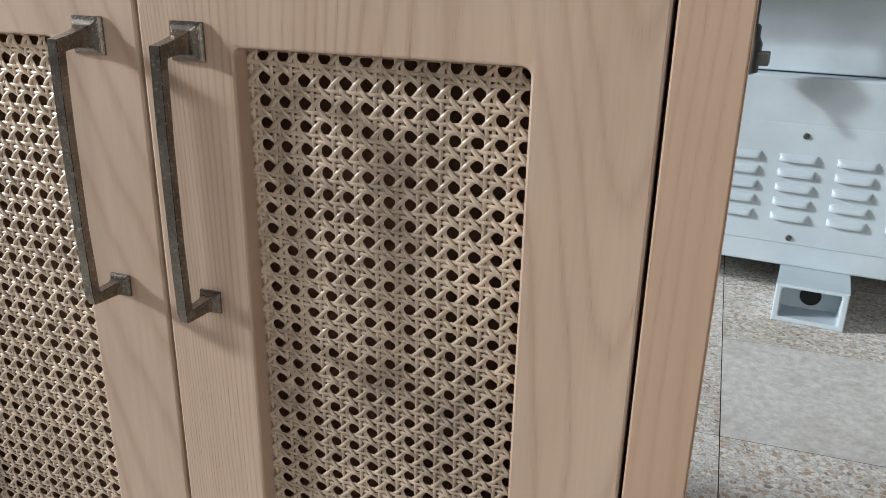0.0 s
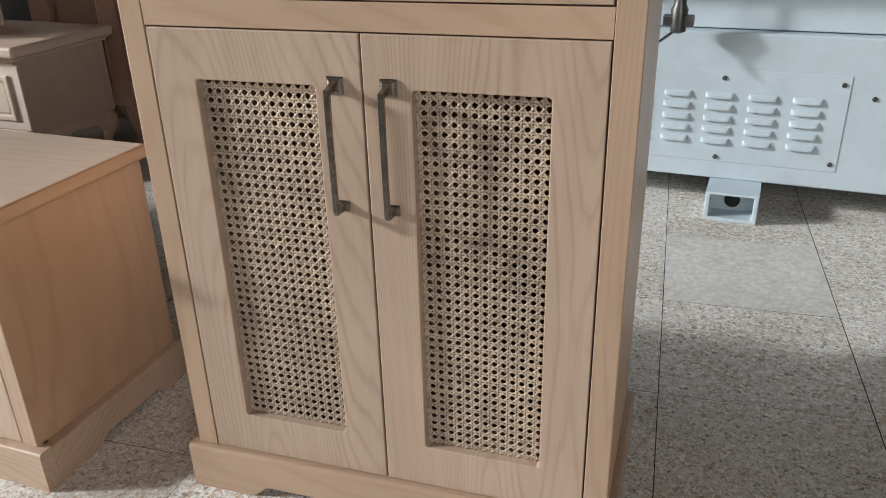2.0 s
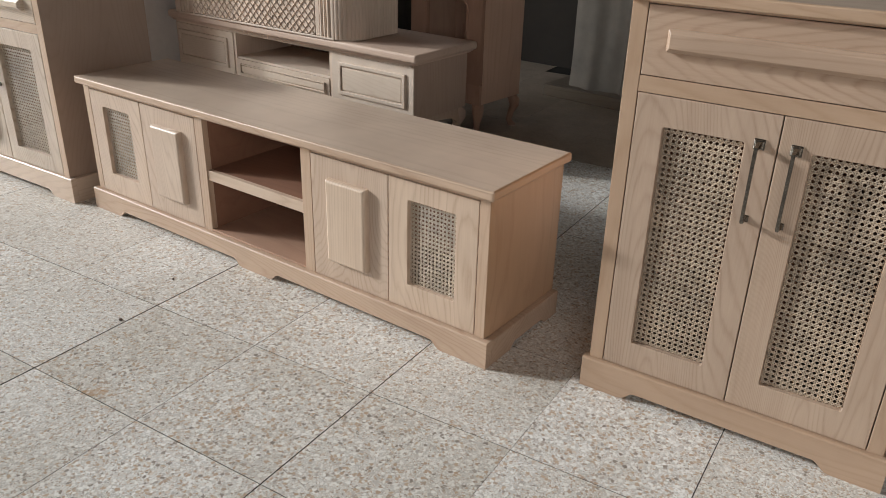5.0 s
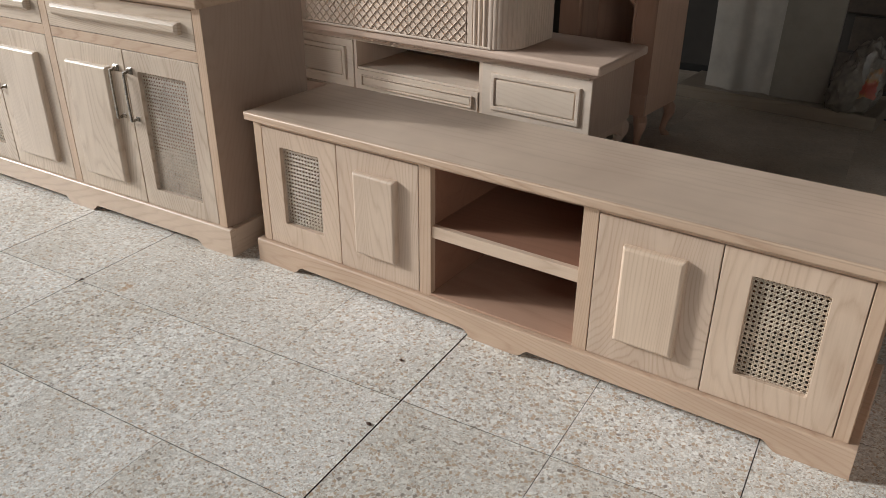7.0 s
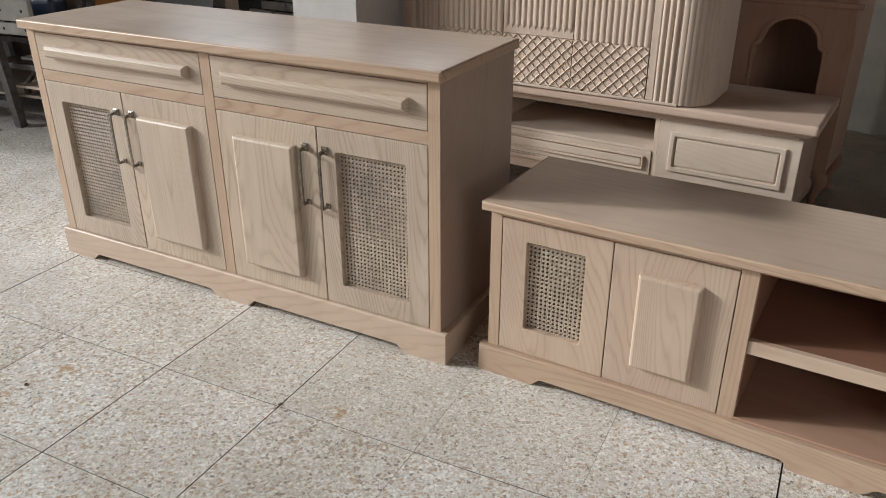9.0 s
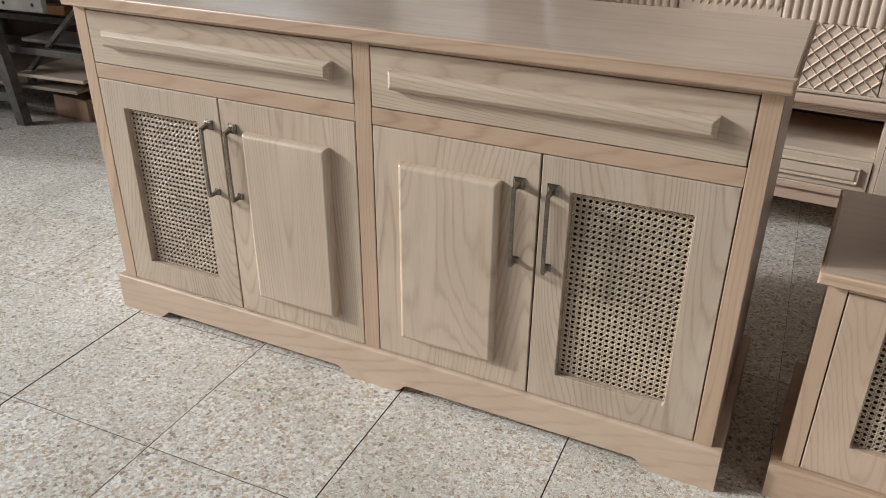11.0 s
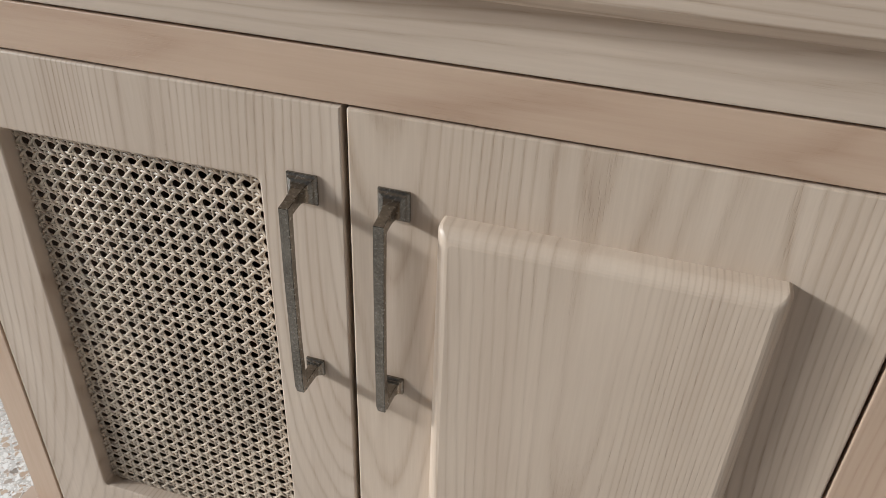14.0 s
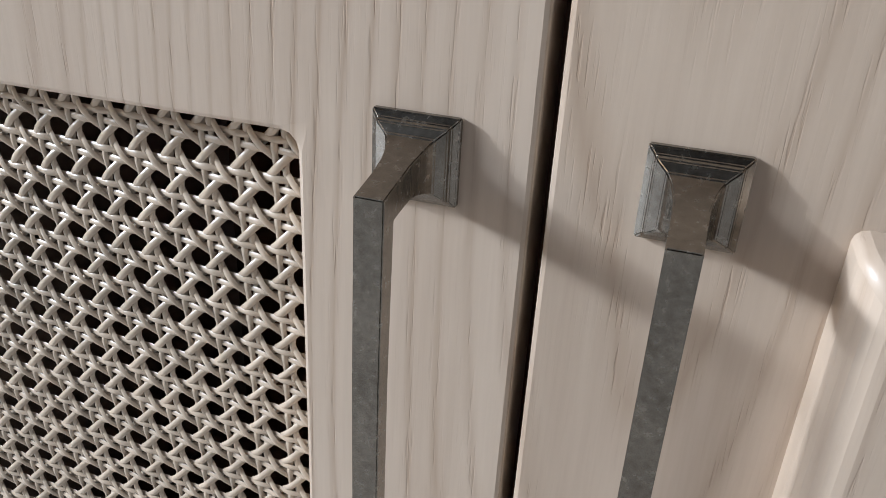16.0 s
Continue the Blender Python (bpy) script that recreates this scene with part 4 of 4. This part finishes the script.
def hose_coil():
    bm = bmesh.new()
    turns, per, r = 3.2, 40, 0.011
    rings = []
    for k in range(int(turns * per) + 1):
        a = 2 * math.pi * k / per
        R = 0.13 + 0.008 * math.sin(3 * a)
        c = Vector((R * math.cos(a), R * math.sin(a), r + 0.021 * a / (2 * math.pi)))
        t1, n1 = Vector((-math.sin(a), math.cos(a), 0)), Vector((math.cos(a), math.sin(a), 0))
        rings.append([bm.verts.new(c + n1 * r * math.cos(b) + Vector((0, 0, 1)) * r * math.sin(b)) for b in [math.pi / 4 * j for j in range(8)]])
    for p, q in zip(rings, rings[1:]):
        for j in range(8):
            bm.faces.new((p[j], p[(j + 1) % 8], q[(j + 1) % 8], q[j]))
    bm.faces.new(rings[0][::-1])
    bm.faces.new(rings[-1])
    return bm


hose = tagged(part("hose", hose_coil(), yellow_hose, None, "", (-0.80, 1.93, 0.0)), "coiled yellow plastic air hose on the floor", "hose")

# ---- woodworking machine ----
mm = thing("woodworking_machine", "pale blue-grey enamelled steel machine with louvred panel on foot brackets", "machine", pose(0.15, 1.98, 0, 0, 0, -2.0))
part("lower_body", cube(-0.62, 1.5, 0.0, 0.75, 0.09, 0.530, 0.006, 3), machine_paint, mm)
part("upper_body", cube(-0.62, 1.5, 0.045, 0.75, 0.533, 0.748, 0.004, 2), machine_paint, mm)
part("table", cube(-0.75, 1.6, -0.12, 0.80, 0.7485, 0.80, 0.006, 3), machine_paint, mm, "thick pale machine table edge")
cover = part("cover_plate", cube(-0.39, 0.285, -0.002, 0.0003, 0.145, 0.425, 0.0015, 2), machine_paint, mm, "louvred steel cover plate")


def louvre():
    """A pressed hood: closed above and at the ends, open below."""
    bm = bmesh.new()
    prev = None
    for i in range(17):
        u = 0.5 - 0.5 * math.cos(math.pi * i / 16)
        k = math.sqrt(max(0.0, 1 - (2 * u - 1) ** 8)) * 0.99 + 0.01
        ring = [bm.verts.new((-0.04 + 0.08 * u, -0.0115 * k * math.sin(a) ** 0.8, 0.017 * (1 - math.cos(a)) / 2 - 0.0085 - 0.006 * k * math.sin(a))) for a in [math.pi * j / 8 for j in range(9)]]
        if prev:
            for j in range(8):
                bm.faces.new((prev[j], prev[j + 1], ring[j + 1], ring[j]))
        prev = ring
    return bm


LV = finish(louvre(), "louvre")
for i in range(5):
    for j in range(5):
        part("louvre", LV, machine_paint, cover, "", (-0.2975 + 0.1195 * i, -0.0019, 0.211 + 0.0345 * j))
BOLT = finish(lathe([(0.007, 0), (0.007, 0.0025), (0.005, 0.0045), (0.0, 0.0047)], 12), "bolt")
for x, z in ((-0.051, 0.40), (-0.051, 0.16), (0.266, 0.40), (0.266, 0.168), (-0.368, 0.40), (-0.368, 0.168), (0.348, 0.366)):
    b = part("bolt", BOLT, machine_dark, mm, "small dark bolt", (x, -0.002 if x < 0.3 else 0.0, z))
    b.rotation_euler = (radians(90), 0, 0)
for x in (-0.058, 1.15):
    f = part("foot_bracket", frame_slab(x, x + 0.15, 0.0, 0.0905, x + 0.014, x + 0.136, 0.012, 0.082, -0.125, 0.05, 0.003), machine_paint, mm, "welded steel foot box with a bolt hole")
    part("web", cube(x + 0.013, x + 0.137, -0.05, -0.042, 0.011, 0.083), machine_paint, f)
    h = part("bolt_hole", lathe([(0.023, 0.0), (0.023, 0.002)], 20), hole_mat, f, "dark round bolt hole", (x + 0.075, -0.0505, 0.045))
    h.rotation_euler = (radians(90), 0, 0)
cr = part("clamp_screw", lathe([(0.009, 0.60), (0.009, 0.735), (0.012, 0.735), (0.012, 0.742)], 14, (-0.19, -0.075)), machine_dark, mm, "dark steel adjusting screw with a small crank")
part("bracket", cube(-0.235, -0.145, -0.115, -0.035, 0.7425, 0.748, 0.001), machine_dark, cr)
part("nut", lathe([(0.012, 0.535), (0.022, 0.54), (0.024, 0.60), (0.017, 0.615), (0.017, 0.635), (0.013, 0.64)], 16, (-0.19, -0.075)), machine_dark, cr)
part("yoke", cube(-0.232, -0.148, -0.09, -0.06, 0.555, 0.585, 0.004), machine_dark, cr)
part("crank", loft([[(-0.2 + dx, -0.08 + dy, 0.54) for dx, dy in ((-0.006, -0.006), (0.006, -0.006), (0.006, 0.006), (-0.006, 0.006))], [(-0.235 + dx, -0.12 + dy, 0.515) for dx, dy in ((-0.005, -0.005), (0.005, -0.005), (0.005, 0.005), (-0.005, 0.005))]]), machine_dark, cr)

# ---- workbench corner ----
wb = thing("workbench", "rusty steel-framed workbench with orange and grey planks", "workbench", pose(-6.035, 1.05, 0, 0, 0, 8))
for x in (-0.75, 0.08):
    for y in (-0.03, 0.72):
        part("leg", loft([[(x + lean + a, y + b, z) for a, b in ((-0.022, -0.022), (0.022, -0.022), (0.022, 0.022), (-0.022, 0.022))] for z, lean in ((0, 0.03), (0.74, -0.05))]), steel_mat, wb)
part("rail", cube(-0.78, 0.12, -0.045, -0.01, 0.10, 0.14, 0.002), steel_mat, wb)
part("rail", cube(-0.78, 0.12, 0.70, 0.735, 0.10, 0.14, 0.002), steel_mat, wb)
part("lower_shelf", cube(-0.72, 0.42, -0.005, 0.695, 0.158, 0.173, 0.003), dusty_wood, wb)
part("middle_shelf", cube(0.10, 0.46, 0.0, 0.60, 0.206, 0.221, 0.003), old_wood, wb)
part("shelf_post", cube(0.40, 0.43, 0.56, 0.59, 0.0, 0.2055), steel_mat, wb)
part("shelf_post", cube(0.13, 0.155, 0.02, 0.045, 0.1735, 0.2055), steel_mat, wb)
for z0, z1, x1 in ((0.505, 0.562, 0.40), (0.572, 0.676, 0.395)):
    pk = part("plank", cube(0.125, x1, -0.07, -0.045, z0, z1, 0.003), bench_board, wb, "grey painted plank with bolt holes")
    for x in (0.165, 0.20, x1 - 0.05):
        h = part("bolt_hole", lathe([(0.008, 0.0), (0.008, 0.001)], 10), hole_mat, pk, "", (x, -0.0702, (z0 + z1) / 2))
        h.rotation_euler = (radians(90), 0, 0)
# added board; stands in for the dark background behind the bench
part("back_board", cube(-0.74, 0.42, 0.74, 0.76, 0.05, 0.735, 0.002), dark_wood, wb, "added dark brown board that keeps the bench background dark")
part("shelf_post", cube(0.335, 0.365, 0.30, 0.33, 0.2215, 0.66, 0.002), steel_mat, wb)
part("cross_tube", cube(-0.70, 0.44, 0.34, 0.37, 0.355, 0.385, 0.003), steel_mat, wb)
part("cross_tube", cube(-0.70, 0.46, 0.02, 0.05, 0.30, 0.33, 0.003), steel_mat, wb)
part("cross_tube", cube(0.16, 0.40, 0.60, 0.63, 0.49, 0.52, 0.003), steel_mat, wb)
part("stored_board", cube(0.06, 0.43, 0.10, 0.28, 0.3307, 0.345, 0.002), bench_board, wb, "pale offcut board lying on the tubes")
part("stored_board", cube(-0.10, 0.36, 0.38, 0.52, 0.3857, 0.40, 0.002), dusty_wood, wb)
part("stored_board", cube(0.12, 0.40, 0.42, 0.58, 0.4005, 0.425, 0.002), bench_board, wb)
for x, z in ((0.20, 0.556), (0.26, 0.530)):
    part("diagonal_brace", loft([[(x + u + a, 0.40 + c, zz) for a, c in ((-0.01, -0.01), (0.01, -0.01), (0.01, 0.01), (-0.01, 0.01))] for u, zz in ((-0.08, z - 0.16), (0.08, z + 0.10))]), steel_mat, wb)
part("plank", cube(0.44, 0.80, 0.28, 0.30, 0.59, 0.662, 0.003), orange_wood, wb, "orange pine plank")
part("plank_rest", cube(0.45, 0.48, 0.245, 0.279, 0.0, 0.655, 0.002), steel_mat, wb)
part("plank", cube(-0.9, 0.10, -0.044, -0.02, 0.50, 0.70, 0.003), orange_wood, wb, "orange pine plank")
part("worktop", cube(-1.0, 0.95, 0.25, 0.78, 0.742, 0.79, 0.004), orange_wood, wb, "orange pine worktop")
part("beam", cube(-0.8, 0.92, 0.16, 0.20, 0.68, 0.72, 0.004), orange_wood, wb, "orange pine beam")
part("brace", cube(-0.76, 0.10, 0.33, 0.36, 0.40, 0.44, 0.002), orange_wood, wb)
part("bracket", cube(0.30, 0.66, -0.03, 0.16, 0.552, 0.562, 0.002), steel_mat, wb)
part("bracket_strut", loft([[(x + a, 0.06 + c, z) for a, c in ((-0.012, -0.012), (0.012, -0.012), (0.012, 0.012), (-0.012, 0.012))] for x, z in ((0.12, 0.222), (0.5, 0.553))]), steel_mat, wb)
part("bracket_strut", loft([[(x + a, 0.10 + c, z) for a, c in ((-0.012, -0.012), (0.012, -0.012), (0.012, 0.012), (-0.012, 0.012))] for x, z in ((0.50, 0.0), (0.56, 0.553))]), steel_mat, wb)
jug = thing("jerrycan", "dark navy plastic can with a looped grip", "can", pose(-5.675, 1.18, 0.5625, 0, 0, 12))
part("can_body", cube(-0.075, 0.075, -0.06, 0.06, 0.0, 0.12, 0.032, 4), blue_plastic, jug)
part("spout", lathe([(0.018, 0.115), (0.018, 0.135), (0.021, 0.136), (0.021, 0.148)], 16, (0.03, 0)), blue_plastic, jug)
brk = tagged(part("brick", cube(-0.11, 0.11, -0.05, 0.05, 0.0, 0.10, 0.006, 2), red_wood, None, "", (-5.80, 1.24, 0.0)), "reddish-brown block standing on the floor", "block")
chip = tagged(part("offcut", cube(-0.05, 0.05, -0.012, 0.012, 0.0, 0.008, 0.002), white_wall, None, "", (-6.0, 0.93, 0.0)), "small pale offcut on the floor", "offcut")

# ---- sanding dust on the sideboard's plinth ledge ----
rng = random.Random(5)
bm = bmesh.new()
for k in range(140):
    u = rng.gauss(-0.40, 0.045)
    s = rng.uniform(0.0006, 0.0018)
    box(bm, u - s, u + s * rng.uniform(0.6, 2), -0.0035 - s * rng.uniform(0.2, 2), -0.0035 + s, 0.098, 0.098 + s * rng.uniform(0.5, 1.1))
dust = part("sanding_dust", bm, dust_mat)
dust.matrix_world = pose(-3.5642, 0.2288, 0.0002, 0, 0, 2.71)
tagged(dust, "scattered pale sanding dust on the plinth ledge", "dust", "", "stuff")

# ---- crumbs on the tiles ----
rng = random.Random(9)
for x, y, r in ((-1.875, -0.153, 0.0075), (-1.97, 0.10, 0.006), (-3.062, -0.121, 0.006), (-3.715, -0.41, 0.006)):
    bm = bmesh.new()
    bmesh.ops.create_icosphere(bm, subdivisions=2, radius=r)
    for v in bm.verts:
        v.co = v.co * (1 + 0.5 * noise.noise(v.co * 160 + Vector((x * 9, y * 7, 0))))
        v.co = Vector((v.co.x, v.co.y * 0.7, max(v.co.z * 0.45 + r * 0.25, 0.0)))
    crumb = part("crumb", bm, dark_wood, None, "", (x, y, 0.0))
    crumb.rotation_euler[2] = rng.uniform(0, 6)
    tagged(crumb, "small dark crumb of dirt lying on the tiles", "debris", "crumbs on the floor")

# ---- room ----
W0, W1, Y0, YB, YC, HC = -7.5, 3.2, -3.5, 2.65, 3.7, 4.6


def wall(name, mat, *boxes):
    bm = bmesh.new()
    for b in boxes:
        box(bm, *b)
    return tagged(part(name, bm, mat), kind="structure")


wall("wall_west", grey_wall, (W0 - 0.2, W0, Y0, -3.45, 0, HC), (W0 - 0.2, W0, -3.45, 0.0, 4.4, HC), (W0 - 0.2, W0, 0.0, YB + 0.2, 0, HC))
# unseen wall, its wide opening added to go with the front fill
wall("wall_south", white_wall, (W0, -0.2, Y0 - 0.2, Y0, 0, HC), (-0.2, 3.1, Y0 - 0.2, Y0, 3.3, HC), (3.1, W1, Y0 - 0.2, Y0, 0, HC))
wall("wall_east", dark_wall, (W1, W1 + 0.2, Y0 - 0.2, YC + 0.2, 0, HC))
wall("wall_north_left", mortar_mat, (W0, -4.45, YB + 0.012, YB + 0.2, 0, 1.62), (-4.45, -4.27, YB + 0.012, YB + 0.2, 0, 1.2), (-4.27, -4.25, YB + 0.012, YB + 0.2, 0, 1.62))
# unseen upper wall, pale for the sideboard top to reflect; opening for north fill
wall("wall_north_left_upper", white_wall, (W0, -6.5, YB, YB + 0.2, 1.6205, HC), (-6.5, -5.5, YB, YB + 0.2, 1.6205, 1.9), (-6.5, -5.5, YB, YB + 0.2, 2.9, HC), (-5.5, -4.45, YB, YB + 0.2, 1.6205, HC),
     (-4.45, -4.27, YB, YB + 0.2, 2.4, HC), (-4.27, -4.25, YB, YB + 0.2, 1.6205, HC))
wall("wall_return", grey_wall, (-4.25, -4.05, YB + 0.012, YC, 0, HC))
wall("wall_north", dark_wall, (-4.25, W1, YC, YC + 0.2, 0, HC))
wall("ceiling", ceiling_mat, (W0 - 0.2, W1 + 0.2, Y0 - 0.2, YC + 0.2, HC, HC + 0.15))
col = wall("column", white_wall, (-4.128, -3.80, 1.26, 1.60, 0, HC - 0.001))
tagged(col, "white plastered square column", "column")
sheet = tagged(part("grey_board", cube(-4.64, -4.395, 2.56, 2.6, 0.0, 1.12, 0.003), board_mat), "pale blue-grey board leaning on the wall", "board")
door_b = tagged(part("brown_board", cube(-4.39, -4.262, 2.54, 2.58, 0.0, 1.12, 0.003), red_wood), "brown wooden board standing at the wall", "board")
lean = part("leaning_sheet", cube(-0.5, 0.5, -0.015, 0.015, 0.0, 0.9, 0.003), board_mat)
lean.matrix_world = pose(-6.35, 2.33, 0.002, -12, 0, 0)
tagged(lean, "large pale grey panel leaning against the blocks", "panel")
post = tagged(part("timber_post", cube(-5.80, -5.74, 2.50, 2.56, 0, 1.5, 0.003), old_wood_up), "upright timber batten against the block wall", "batten")
post2 = tagged(part("pinkish_board", cube(-5.27, -5.10, 2.55, 2.59, 0, 1.3, 0.003), old_wood_up), "pinkish board standing against the block wall", "board")
north_left = bpy.data.objects["wall_north_left"]
BLOCK = [finish(cube(-0.19 + 0.004 * k, 0.19, -0.02, 0.02, -0.092, 0.092 - 0.004 * k, 0.006, 2), "block") for k in range(3)]
for r in range(8):
    for c in range(9):
        x = W0 + 0.2 + c * 0.40 + (0.2 if r % 2 else 0.0)
        z = 0.1 + r * 0.20
        if x > -5.95:
            continue
        b = part("block", BLOCK[(r * 5 + c) % 3], block_mat, north_left, "", (x, YB, z))

BRICK = [finish(cube(-0.104 + 0.003 * k, 0.104, -0.02, 0.012 - 0.004 * k, -0.026, 0.026 - 0.002 * k, 0.004, 2), "brick") for k in range(3)]
for r in range(3, 20):
    for c in range(6):
        x = -5.62 + c * 0.218 + (0.109 if r % 2 else 0.0)
        part("brick", BRICK[(r * 7 + c * 2) % 3], brick_mat, north_left, "", (x, YB + 0.004, 0.03 + r * 0.0605))

north = bpy.data.objects["wall_north"]
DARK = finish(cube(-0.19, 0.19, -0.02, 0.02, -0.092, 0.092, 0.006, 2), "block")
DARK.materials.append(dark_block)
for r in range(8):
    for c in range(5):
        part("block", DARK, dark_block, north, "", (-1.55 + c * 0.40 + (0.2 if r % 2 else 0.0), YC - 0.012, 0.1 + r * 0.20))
bm, prev = bmesh.new(), None
for k in range(25):
    u = k / 24
    c = Vector((-1.34 + 0.42 * u, 3.16 - 0.30 * u + 0.05 * math.sin(5.5 * u), 0.0045))
    ring = [bm.verts.new(c + Vector((0.0045 * math.cos(a) * 0.7, 0.0045 * math.cos(a) * 0.7, 0.0045 * math.sin(a)))) for a in [math.pi / 3 * j for j in range(6)]]
    if prev:
        for j in range(6):
            bm.faces.new((prev[j], prev[(j + 1) % 6], ring[(j + 1) % 6], ring[j]))
    prev = ring
tagged(part("cable", bm, blue_plastic), "thin black cable lying on the dusty floor", "cable")

# ---- floor ----
floor = tagged(part("floor", cube(W0 - 3.0, W1 + 0.2, Y0 - 3.0, YC + 0.2, -0.12, -0.0035), joint_mat), "worn terrazzo tiles with grimy dark joints", "floor", kind="structure")
TILE, TURNED = 0.399, 4.5
GX, GY = -3.060, -0.130
grid_m = pose(GX, GY, 0, 0, 0, TURNED)
half = TILE / 2


# half widths of the joints: the long rows opened unevenly, the cross joints stay tight
LONG_JOINT = {-3: 0.0017, -2: 0.0010, -1: 0.0014, 0: 0.0014, 1: 0.0004, 2: 0.0004, 3: 0.0020, 4: 0.0007, 5: 0.0013, 6: 0.0004, 7: 0.0011, 8: 0.0009, 9: 0.0010}
CROSS_JOINT = {-1: 0.0009, 0: 0.0008, 1: 0.0006}
tile_meshes = {}


def tile_mesh(i, j, mat):
    gaps = (LONG_JOINT.get(i, 0.0006), LONG_JOINT.get(i + 1, 0.0006), CROSS_JOINT.get(j, 0.0005), CROSS_JOINT.get(j + 1, 0.0005))
    if mat is shaded_dusty_tile_mat:
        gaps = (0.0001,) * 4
    key = (gaps, mat.name)
    if key not in tile_meshes:
        a, b, c, d = gaps
        tile_meshes[key] = finish(cube(-half + a, half - b, -half + c, half - d, -0.012, 0.0), "tile", False)
        tile_meshes[key].materials.append(mat)
        tile_meshes[key].materials.append(joint_mat)
        for face in tile_meshes[key].polygons:
            face.material_index = 0 if face.normal.z > 0.5 else 1
    return tile_meshes[key]


rest = bmesh.new()
rng = random.Random(11)
for i in range(-16, 20):
    for j in range(-16, 14):
        c = grid_m @ Vector(((i + 0.5) * TILE, (j + 0.5) * TILE, 0))
        if not (W0 - 0.3 < c.x < W1 and Y0 - 0.3 < c.y < YC):
            continue
        if -5.6 < c.x < 1.3 and -0.95 < c.y < 3.75:
            mat = terrazzo_mat
            if i == 8 and j == 3:
                mat = plain_tile_mat
            # back tiles take the film that holds both dust and shade
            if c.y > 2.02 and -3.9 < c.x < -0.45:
                mat = shaded_dusty_tile_mat
            ob = part("tile", tile_mesh(i, j, mat), mat, floor)
            ob.matrix_basis = Matrix.Translation((0, 0, rng.uniform(-0.0003, 0.0))) @ Matrix.Translation(c) @ pose(0, 0, 0, 0, 0, TURNED + rng.uniform(-0.04, 0.04))
        else:
            g = half - 0.001
            top = [rest.verts.new(grid_m @ Vector(((i + 0.5) * TILE + a * g, (j + 0.5) * TILE + b * g, -0.0004))) for a, b in ((-1, -1), (1, -1), (1, 1), (-1, 1))]
            low = [rest.verts.new(v.co - Vector((0, 0, 0.01))) for v in top]
            rest.faces.new(top)
            for k in range(4):
                rest.faces.new((low[k], low[(k + 1) % 4], top[(k + 1) % 4], top[k]))
far = part("far_tiles", rest, terrazzo_mat, floor)
tagged(far, kind="stuff")
